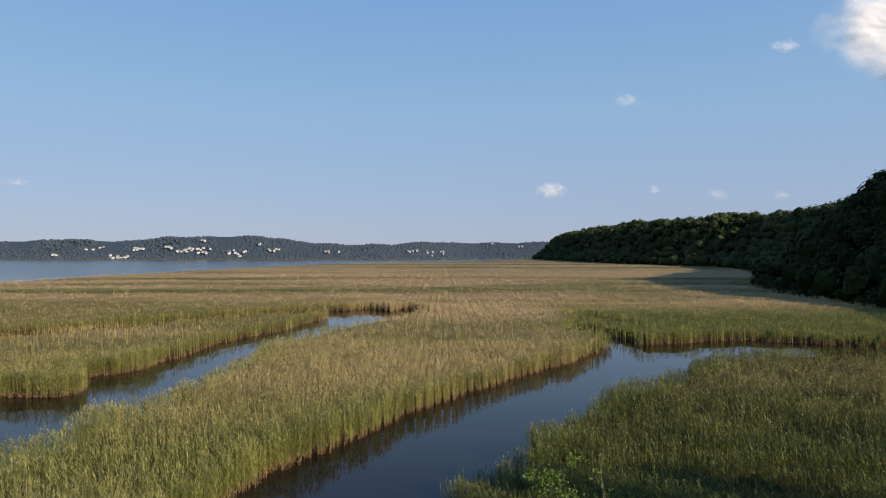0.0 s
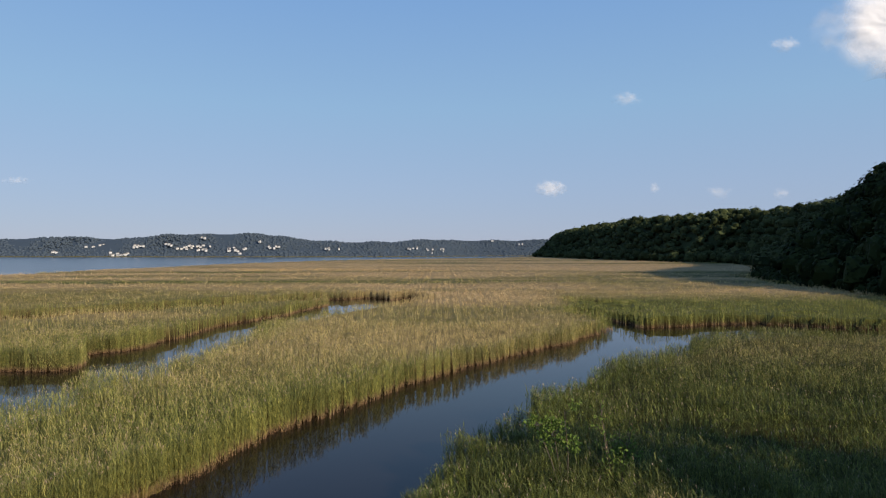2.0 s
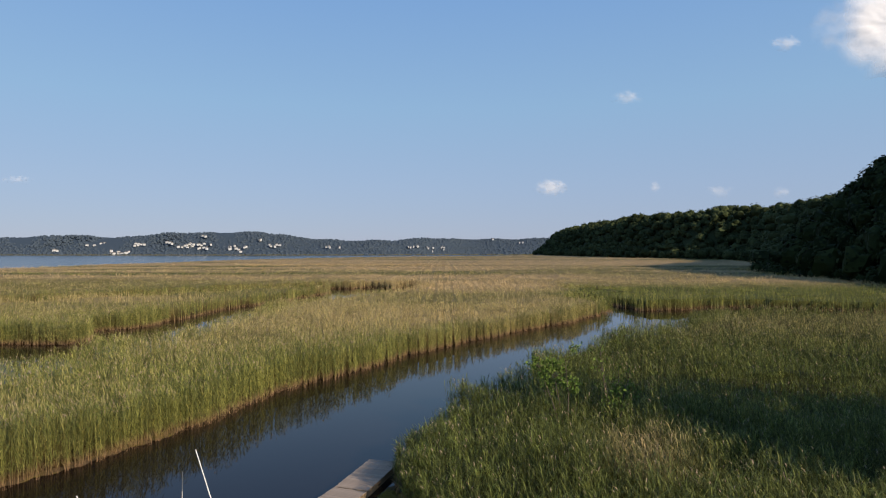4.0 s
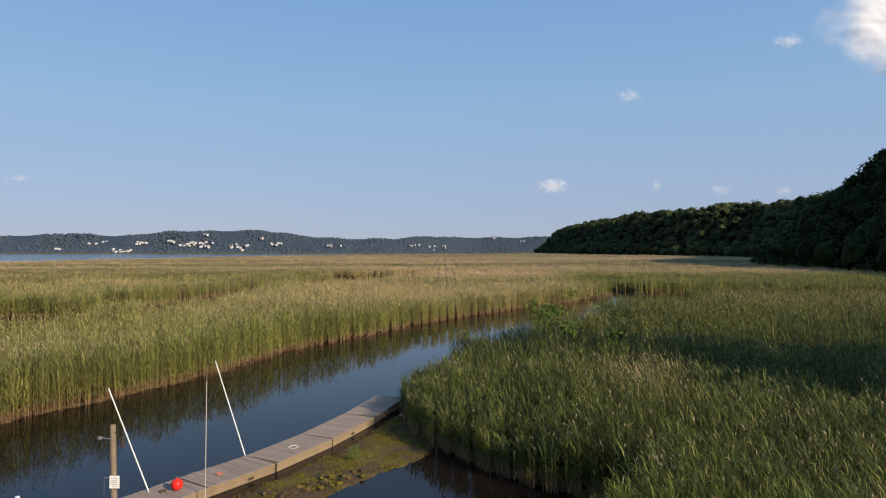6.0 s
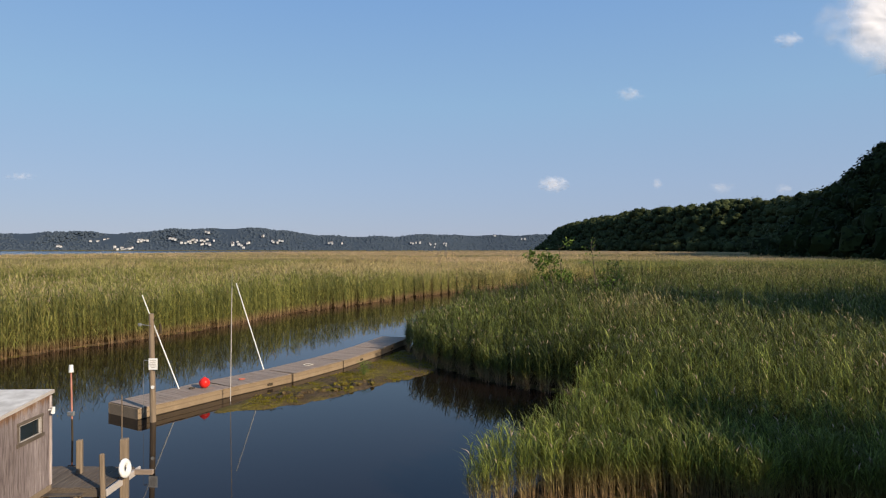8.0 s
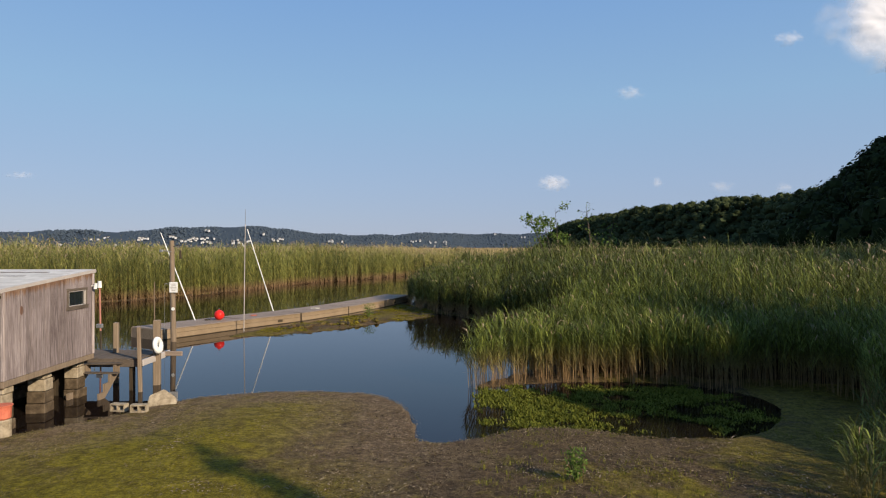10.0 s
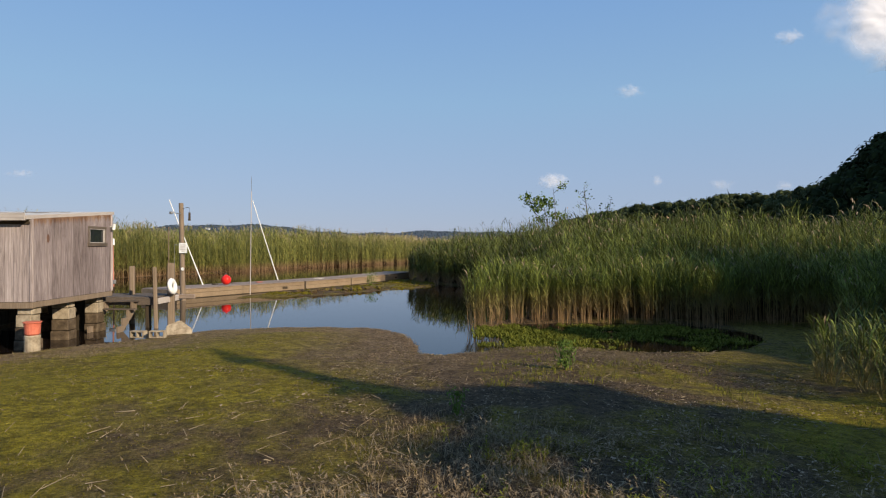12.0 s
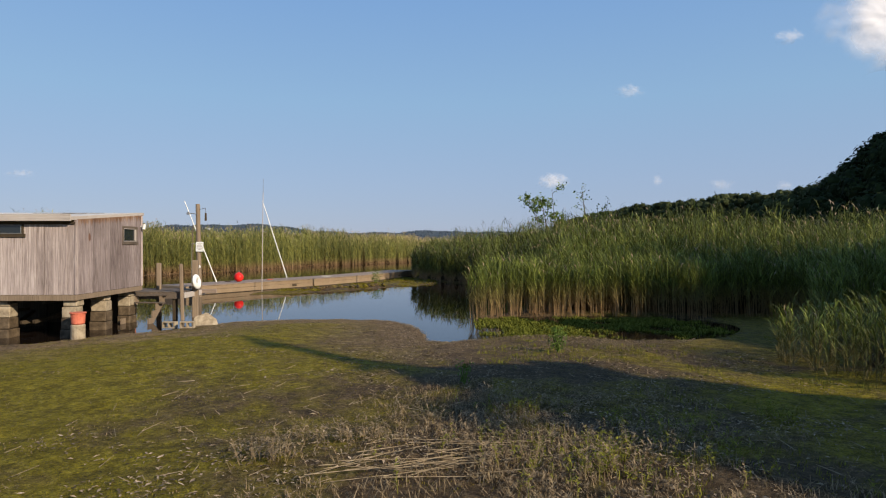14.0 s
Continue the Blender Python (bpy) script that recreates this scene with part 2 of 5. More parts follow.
WHITE = simple("white_paint", [(0.3, (0.62, 0.61, 0.58)), (0.7, (0.80, 0.79, 0.76))], (9, 9, 9), 0.5, 4, 0.1)
RED = simple("red_vinyl", [(0.3, (0.55, 0.018, 0.015)), (0.7, (0.72, 0.030, 0.022))], (4, 4, 4), 0.35, 3, 0.05)
ORANGE = simple("faded_red", [(0.3, (0.42, 0.10, 0.06)), (0.7, (0.60, 0.18, 0.11))], (6, 6, 6), 0.6, 4, 0.1)
ROPE = simple("rope", [(0.3, (0.40, 0.36, 0.30)), (0.7, (0.62, 0.58, 0.50))], (60, 60, 60), 0.9, 3, 0.4)
METAL = simple("grey_metal", [(0.3, (0.18, 0.18, 0.18)), (0.7, (0.36, 0.36, 0.35))], (20, 20, 20), 0.5, 4, 0.1, 0.6)
BARK = simple("bark", [(0.3, (0.045, 0.035, 0.026)), (0.7, (0.14, 0.11, 0.085))], (18, 18, 4), 0.9, 6, 0.6)
m_, nt_, b_ = node_mat("window_glass")
b_.inputs["Base Color"].default_value = (0.015, 0.02, 0.022, 1)
b_.inputs["Roughness"].default_value = 0.04
b_.inputs["Specular IOR Level"].default_value = 0.6
GLASS = m_


def leaf_material(name, dark, light, spread=1.0):
    m, nt, b = node_mat(name)
    f = calc(nt, "ADD", calc(nt, "MULTIPLY", rand_island(nt), 0.5), calc(nt, "MULTIPLY", noise_tex(nt, coords(nt, (0.05, 0.05, 0.05), True), 1.0, 4.0), 0.55))
    col = ramp(nt, f, [(0.25, dark), (0.8, light)])
    nt.links.new(col, b.inputs["Base Color"])
    b.inputs["Roughness"].default_value = 0.8
    b.inputs["Specular IOR Level"].default_value = 0.04
    return m


# leaves darkened by colour for the deep shade of the near hillside
SHADED_FOREST = leaf_material("shaded_woodland_leaves", (0.008, 0.013, 0.005), (0.030, 0.040, 0.013))
# blue-grey leaf colour with the haze of distance painted in
HAZED_FOREST = leaf_material("hazed_far_woodland", (0.048, 0.064, 0.084), (0.062, 0.080, 0.102))
# brighter copy of the woodland leaves, sunlit crowns put into the colour
LIT_HEADLAND_LEAF = leaf_material("lit_headland_leaves", (0.014, 0.019, 0.007), (0.062, 0.074, 0.030))
SHRUB = leaf_material("shrub_leaves", (0.060, 0.100, 0.020), (0.130, 0.180, 0.040))
WEED = leaf_material("water_weed", (0.050, 0.058, 0.008), (0.150, 0.155, 0.024))
MOSS = leaf_material("moss_tips", (0.052, 0.045, 0.005), (0.215, 0.180, 0.018))
STRAW = simple("dry_straw", [(0.3, (0.095, 0.066, 0.036)), (0.7, (0.29, 0.215, 0.125))], (14, 14, 14), 0.8, 3, 0)
PALE_STRAW = simple("bleached_straw", [(0.3, (0.14, 0.105, 0.062)), (0.7, (0.34, 0.26, 0.165))], (9, 9, 9), 0.8, 3, 0)
WEEDY = leaf_material("weed_leaves", (0.080, 0.085, 0.012), (0.200, 0.190, 0.030))
DEAD_LEAF = leaf_material("dead_leaf", (0.022, 0.014, 0.008), (0.36, 0.275, 0.185))
HOUSE_WHITE = simple("far_wall", [(0.3, (0.45, 0.45, 0.45)), (0.7, (0.66, 0.65, 0.65))], (0.2, 0.2, 0.2), 0.8, 3, 0)
HOUSE_ROOF = simple("far_roof", [(0.3, (0.10, 0.09, 0.085)), (0.7, (0.22, 0.20, 0.19))], (0.2, 0.2, 0.2), 0.8, 3, 0)


# ---------------------------------------------------------------- mesh helpers
def part(name, bm, material, parent=None, label=""):
    me = bpy.data.meshes.new(name)
    bm.to_mesh(me)
    bm.free()
    me.materials.append(material)
    ob = new(name, me)
    if parent is not None:
        ob.parent = parent
    return tagged(ob, label)


def box(bm, sx, sy, sz, m=None, bevel=0.0):
    r = bmesh.ops.create_cube(bm, size=1.0)
    vs = r["verts"]
    bmesh.ops.scale(bm, vec=(sx, sy, sz), verts=vs)
    if bevel:
        es = list({e for v in vs for e in v.link_edges})
        g = bmesh.ops.bevel(bm, geom=es, offset=bevel, segments=1, affect="EDGES")
        vs = list({v for f in g["faces"] for v in f.verts} | {v for v in vs if v.is_valid})
    if m is not None:
        bmesh.ops.transform(bm, matrix=m, verts=vs)
    return vs


def rod(bm, a, b, r0, r1=None, n=8):
    a, b = Vector(a), Vector(b)
    d = b - a
    m = Matrix.Translation((a + b) / 2) @ d.to_track_quat("Z", "Y").to_matrix().to_4x4()
    bmesh.ops.create_cone(bm, cap_ends=True, segments=n, radius1=r0, radius2=r0 if r1 is None else r1, depth=d.length, matrix=m)


def empty(name, loc=(0, 0, 0)):
    ob = new(name)
    ob.location = loc
    ob.empty_display_size = 0.2
    return ob


def np_mesh(name, v, tris, mats, mi=None, smooth=False, tone=None):
    me = bpy.data.meshes.new(name)
    v = np.asarray(v, np.float32)
    tris = np.asarray(tris, np.int32)
    me.vertices.add(len(v))
    me.vertices.foreach_set("co", v.ravel())
    me.loops.add(tris.size)
    me.loops.foreach_set("vertex_index", tris.ravel())
    me.polygons.add(len(tris))
    me.polygons.foreach_set("loop_start", np.arange(0, tris.size, tris.shape[1], dtype=np.int32))
    for m in mats:
        me.materials.append(m)
    if mi is not None:
        me.polygons.foreach_set("material_index", np.asarray(mi, np.int32))
    me.polygons.foreach_set("use_smooth", np.full(len(tris), smooth))
    me.update(calc_edges=True)
    if tone is not None:
        at = me.attributes.new("tone", "FLOAT_COLOR", "POINT")
        at.data.foreach_set("color", np.asarray(tone, np.float32).ravel())
    return new(name, me)


RNG = np.random.default_rng(7)


def vnoise(x, y, scale, seed=0):
    """Smooth value noise in 0..1 over the plan."""
    x, y = np.asarray(x) / scale, np.asarray(y) / scale
    i, j = np.floor(x), np.floor(y)
    fx, fy = x - i, y - j
    fx, fy = fx * fx * (3 - 2 * fx), fy * fy * (3 - 2 * fy)

    def h(a, b):
        s = np.sin(a * 127.1 + b * 311.7 + seed * 74.7) * 43758.5453
        return s - np.floor(s)

    return (h(i, j) * (1 - fx) + h(i + 1, j) * fx) * (1 - fy) + (h(i, j + 1) * (1 - fx) + h(i + 1, j + 1) * fx) * fy


# ---------------------------------------------------------------- plan of the marsh
LEFT_BANK = [(-140, 8), (-60, 16), (-34, 26), (-28.5, 34), (-26.4, 38.9), (-24, 43), (-22.3, 48.9), (-19.1, 57), (-16.4, 65.2), (-11.2, 74.7),
             (-5, 86.2), (3.4, 98.6), (11.2, 108.2), (17.3, 116.8), (27.6, 130.7), (37.3, 145.5), (40.3, 153)]
NOTCH = [(40.8, 160), (38, 169), (35.5, 179), (38.5, 182), (45.0, 168), (46.5, 153)]
FAR_BANK = [(56.9, 154), (70, 160), (78, 162), (92, 155), (105, 149), (130, 141), (170, 132)]
BACK_EDGE = [(170, 112), (120, 114), (86, 123), (70, 128), (60, 124), (48.2, 115.8), (40.1, 105.4), (27.4, 94.1)]
RIGHT_BANK = [(19.1, 83.6), (14.5, 75.3), (9.9, 68.7), (8.6, 61.6), (2.3, 55.9), (0.3, 51), (-2.4, 44.5), (-3.6, 40.6), (-2.8, 35.0),
              (-1.4, 32.0), (0.2, 29.8), (1.7, 27.4), (3.8, 25.5), (7.2, 23.2), (8.4, 22.0), (7.0, 20.6), (5.0, 17.8), (3.2, 15.0), (0.8, 12.6), (-0.4, 10.4), (2.4, 11.4), (4.5, 11.7), (6.2, 11.3), (7.4, 10.5), (7.9, 9.3), (7.5, 8.1)]
SHORE = [(6.4, 6.6), (4.5, 6.1), (2.3, 7.1), (1.3, 7.1), (-0.1, 6.2), (-1.0, 5.8), (-1.0, 7.4), (-1.7, 9.9), (-3.9, 10.8), (-6.5, 10.5),
         (-8.2, 9.3), (-9.2, 7.4), (-11.0, 5.5), (-14, 4.4), (-20, 4), (-60, -2), (-140, -20)]
MAIN = LEFT_BANK + NOTCH + FAR_BANK + BACK_EDGE + RIGHT_BANK + SHORE
SIDE = [(-160, 96), (-68, 97), (-57.5, 97.5), (-58.5, 104), (-66, 113.5), (-56.8, 118), (-55.9, 138), (-53, 160), (-44, 188), (-38, 222), (-37.5, 240), (-29.5, 254), (-17.2, 235), (-17.6, 252), (-6.6, 238),
        (-5.8, 216), (-17, 193), (-28, 172), (-34.5, 153), (-36, 130), (-37.4, 104), (-39, 87), (-40.8, 76), (-43, 62), (-48, 48), (-70, 35), (-160, 25)]
CREEK = [(-160, 163), (-119, 171), (-98, 189), (-74, 218), (-44, 246), (-30, 238), (-33, 219), (-44, 219), (-74, 189), (-98, 161), (-119, 143), (-160, 134)]
POOL = [(42, 222), (44, 207), (50, 198), (57, 197), (55, 208), (48, 221)]
FAR_CREEK = [(-168, 548), (-120, 560), (-78, 566), (-2, 528), (-2, 500), (-78, 530), (-120, 524), (-168, 518)]
RIVER = [(-4500, 2700), (-4500, -200), (-310, -200), (-300, 429), (-297, 525), (-283, 655), (-276, 806), (-241, 951), (-196, 1140), (-112, 1290), (30, 1430),
         (170, 1640), (262, 1930), (300, 2160), (420, 2700)]
WATERS = [MAIN, SIDE, CREEK, POOL, FAR_CREEK, RIVER]
FLAT = [(7.5, 8.1), (7.9, 9.3), (7.4, 10.5), (9.2, 10.8), (10.3, 9.3), (9.9, 7.8), (7.4, 4.8), (5.5, 2.1), (6.2, 0.0), (8, -3), (12, -25), (30, -120), (-140, -120)] + SHORE[::-1]
BAR = [(-11.2, 21.6), (-9.8, 21.6), (-6.7, 23.1), (-4.7, 26.3), (-2, 29.2), (-0.9, 31.6), (-2.4, 36), (-3.6, 39.5), (-4.4, 36), (-6, 31.5), (-8.6, 26.8)]


def rounded(poly, times=2):
    p = np.array(poly, float)
    for _ in range(times):
        q = np.roll(p, -1, 0)
        p = np.stack([p * 0.75 + q * 0.25, p * 0.25 + q * 0.75], 1).reshape(-1, 2)
    return p


def signed(poly, x, y, times=2):
    """Distance to a plan outline, positive inside."""
    p = rounded(poly, times) if times else np.array(poly, float)
    q = np.roll(p, -1, 0)
    best = np.full(x.shape, 1e12)
    inside = np.zeros(x.shape, bool)
    for (ax, ay), (bx, by) in zip(p, q):
        dx, dy = bx - ax, by - ay
        t = np.clip(((x - ax) * dx + (y - ay) * dy) / (dx * dx + dy * dy + 1e-12), 0, 1)
        np.minimum(best, (x - ax - t * dx) ** 2 + (y - ay - t * dy) ** 2, out=best)
        if ay != by:
            inside ^= ((ay > y) != (by > y)) & (x < dx * (y - ay) / dy + ax)
    return np.where(inside, 1, -1) * np.sqrt(best)


WOOD_EDGE = [(40, -140), (46, -20), (95, 60), (152, 150), (156, 228), (172, 300), (188, 390), (240, 480), (330, 640), (400, 890), (350, 960), (312, 1150),
             (300, 1450), (290, 1800), (276, 2010), (330, 2180), (520, 2300), (3500, 2600), (3500, -140)]


def land_distance(x, y):
    """How far inside the land a place lies: negative over open water."""
    d = np.full(x.shape, 1e9)
    for w in WATERS:
        np.minimum(d, -signed(w, x, y), out=d)
    # the banks bulge and cut back
    bulge = np.abs(2 * vnoise(x, y, 8.5, 61) - 1) - 0.45 + 0.5 * (vnoise(x, y, 3.2, 62) - 0.5)
    reach = smooth01((y - 46) / 14) * smooth01((320 - y) / 60) + 0.55 * smooth01((-9 - x) / 4) * smooth01((y - 26) / 6) * (1 - smooth01((y - 46) / 14))
    return d + 1.9 * bulge * reach


def smooth01(t):
    t = np.clip(t, 0, 1)
    return t * t * (3 - 2 * t)


def hill_height(x, y, sd=None):
    sd = signed(WOOD_EDGE, x, y, 1) if sd is None else sd
    near = np.exp(-((np.maximum(y - 420, 0) / 140) ** 2))
    top = 68 + 2 * near * smooth01((y - 150) / 150) + 8 * (vnoise(x, y, 240, 3) - 0.5)
    rise = smooth01(sd / (105 - 20 * smooth01((y - 600) / 700))) * smooth01((y - 20) / 250)
    lowtip = smooth01((2230 - y) / 330)
    return top * rise * (0.35 + 0.65 * lowtip) + 1.0 * smooth01(sd / 6)


def far_height(x, y):
    """Wooded hills across the river."""
    back = 2060 + 380 * smooth01((x + 300) / 500)
    t = smooth01((y - back) / 330)
    u = x / (y + 1.0)
    across = [-0.80, -0.70, -0.60, -0.53, -0.43, -0.37, -0.29, -0.24, -0.19, -0.13, -0.07, -0.03, 0.03, 0.08, 0.15]
    crest = np.interp(u, across, [58, 60, 70, 58, 72, 80, 79, 67, 55, 43, 54, 64, 56, 62, 62])
    crest = crest + 3 * np.sin(u * 41.0 + 0.6) + 2 * np.sin(u * 97.0)
    return np.where(y > back - 2, crest * t * (1 + 0.1 * (vnoise(x, y, 160, 9) - 0.5)) + 2, -3.0)


def ground_height(x, y):
    d = land_distance(x, y)
    land = 0.05 + 0.13 * smooth01(d / 7) + (0.03 + 0.07 * smooth01(d / 3)) * (vnoise(x, y, 2.2, 1) - 0.5) + 0.04 * (vnoise(x, y, 0.6, 2) - 0.5)
    flat = signed(FLAT, x, y)
    rising = 0.16 * smooth01(flat / 6) + 0.4 * smooth01((-12 - y) / 20)
    land = np.where(flat > 0, land + rising, land)
    z = -0.7 + (land + 0.7) * smooth01((d + 0.35 - 1.4 * smooth01((y - 48) / 10)) / 0.75) ** 0.8
    bar = signed(BAR, x, y)
    z = np.where(bar > -0.6, np.maximum(z, -0.25 + (0.31 + 0.12 * (vnoise(x, y, 0.8, 5) - 0.5)) * smooth01((bar + 0.6) / 0.9)), z)
    wood = signed(WOOD_EDGE, x, y, 1)
    z = np.where(wood > 0, 0.2 + hill_height(x, y, wood), z)
    z = np.where(y > 2000, np.maximum(z, far_height(x, y)), z)
    return z


def lines(spans):
    out = []
    for a, b, step in spans:
        out.append(np.arange(a, b, step))
    return np.unique(np.concatenate(out).round(3))


def sheet(xs, ys, height):
    x, y = np.meshgrid(xs, ys)
    z = height(x.ravel(), y.ravel())
    v = np.stack([x.ravel(), y.ravel(), z], 1)
    nx, ny = len(xs), len(ys)
    i = np.arange((ny - 1) * (nx - 1))
    a = i // (nx - 1) * nx + i % (nx - 1)
    return v, np.stack([a, a + 1, a + nx + 1, a + nx], 1)


GX = lines([(-4500, -700, 190), (-700, -150, 22), (-150, -40, 3.0), (-40, -14, 1.0), (-14, 12, 0.24), (12, 40, 1.0), (40, 180, 4.0), (180, 700, 14), (700, 4600, 240)])
GY = lines([(-400, -60, 40), (-60, -14, 2.5), (-14, 12, 0.24), (12, 60, 0.8), (60, 260, 3.0), (260, 700, 10), (700, 2000, 28), (2000, 2900, 30), (2900, 4600, 300)])
gv, gq = sheet(GX, GY, ground_height)
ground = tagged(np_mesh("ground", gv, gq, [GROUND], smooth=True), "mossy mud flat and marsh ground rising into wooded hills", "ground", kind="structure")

bm = bmesh.new()
bmesh.ops.create_grid(bm, x_segments=1, y_segments=1, size=4600)
water = part("water", bm, WATER)
tagged(water, "still brown tidal creek water reflecting the sky", "water", kind="structure")


# ---------------------------------------------------------------- reeds
def young_stand(x, y):
    """1 east of the main channel, on its near side; 0 in the older beds."""
    middle = np.interp(y, [0, 45, 60, 75, 95, 116, 140], [-6, -10, -5, 2, 14, 32, 52])
    return smooth01((x - middle) / 5 + 0.5) * smooth01((146 - y) / 14)


def reed_top(x, y):
    east = young_stand(x, y)
    calm = smooth01((y - 22) / 8)
    h = 3.34 + (0.8 + 0.9 * east) * (0.35 + 0.65 * calm) * (vnoise(x, y, 9, 11) - 0.5) + (0.8 + 0.6 * east) * (0.45 + 0.55 * calm) * (vnoise(x, y, 3.6, 12) - 0.5) + (0.4 + 0.4 * calm) * (vnoise(x, y, 1.3, 13) - 0.5)
    h = h + 0.55 * smooth01((-4 - x) / 6) * smooth01((170 - y) / 50) - 0.30 * smooth01((10.5 - x) / 4) * smooth01((21 - y) / 4)
    corner = smooth01((x - 3.0) / 2.0) * (1 - smooth01((y - 5.8 + 0.25 * (x - 6)) / 4.5))
    h = h * (1 - 0.58 * corner)
    # the stand by the flat steps down towards its edge
    front = (x > -3) & (x < 20) & (y > 3) & (y < 26)
    if front.any():
        h[front] *= 1.02 - 0.08 * smooth01((16 - y[front]) / 4) - 0.34 * (1 - smooth01(bed_distance(x[front], y[front]) / 6.5)) * smooth01((19 - y[front]) / 5)
    # the point beyond the dock thins out towards the water
    tip = (x > -8) & (x < 9) & (y > 24) & (y < 50)
    if tip.any():
        h[tip] *= 0.7 + 0.3 * smooth01(land_distance(x[tip], y[tip]) / 3.0)
    return h


def dryness(x, y, d):
    """0 for fresh green reeds, 1 for straw: fresh beside the water, dry in broad drifts and over the outer marsh."""
    outer = smooth01((y - 145 - 55 * smooth01((-25 - x) / 20)) / 130)
    drift = 0.6 * vnoise(x * 0.45, y, 55, 51) + 0.4 * vnoise(x * 0.5, y, 20, 52)
    bands = 0.40 * vnoise(x * 0.12, y, 95, 53) + 0.38 * vnoise(x * 0.2, y, 36, 54) + 0.22 * vnoise(x * 0.3, y, 13, 55)
    inner = 0.22 + 0.9 * (drift - 0.5) + 0.26 * smooth01((y - 95) / 60) * smooth01((50 - x) / 30) * smooth01((x + 42) / 16)
    t = inner * (1 - outer) + outer * (0.92 + 3.2 * (bands - 0.5))
    t = t - 0.75 * smooth01((x - 34) / 14) * smooth01((255 - y) / 60) * smooth01((y - 142) / 8)
    stand = young_stand(x, y)
    t = t * (1 - stand) + stand * (-0.14 + 0.14 * smooth01((y - 52) / 30) + 0.4 * (drift - 0.5))
    t = t + 0.75 * np.exp(-((x - 11.8) ** 2 + (y - 36.5) ** 2) / 8.0)
    return np.clip(t - 0.30 * np.exp(-((d / 4.5) ** 2)), -0.4, 1)


def bed_distance(x, y):
    """Distance inside the reed beds."""
    d = land_distance(x, y)
    d = np.minimum(d, -signed(FLAT, x, y))
    return np.minimum(d, -signed(WOOD_EDGE, x, y, 1) - 1.0)


def bed_height(x, y):
    d = bed_distance(x, y)
    far = np.hypot(x, y + 8)
    inset = 1.3 + 0.6 * smooth01((far - 45) / 30) + 3.0 * smooth01((far - 250) / 60)
    t = smooth01((d - inset) / 0.8)
    east = young_stand(x, y)
    top = reed_top(x, y) * (0.50 + (1 - 0.5 * east) * 0.18 * smooth01((far - 60) / 60) + 0.20 * smooth01((far - 170) / 150))
    return np.where(t > 0, 0.0 + top * t, -1.2)


BX = lines([(-330, -140, 6.0), (-140, -70, 2.5), (-70, 60, 1.0), (60, 180, 3.0), (180, 440, 10.0)])
BY = lines([(-30, 70, 0.8), (70, 260, 1.6), (260, 620, 6.0), (620, 2000, 24)])
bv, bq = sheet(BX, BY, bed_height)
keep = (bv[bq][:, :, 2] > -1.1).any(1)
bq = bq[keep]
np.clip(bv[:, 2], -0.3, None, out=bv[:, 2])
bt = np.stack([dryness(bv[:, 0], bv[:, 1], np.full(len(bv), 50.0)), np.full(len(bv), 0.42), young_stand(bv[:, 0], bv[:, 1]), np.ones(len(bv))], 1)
reed_body = tagged(np_mesh("reed_thicket", bv, bq, [SHADED_THICKET], smooth=False, tone=bt), "dense inner mass of the reed beds with shade coloured in at the foot", "reeds", kind="stuff")


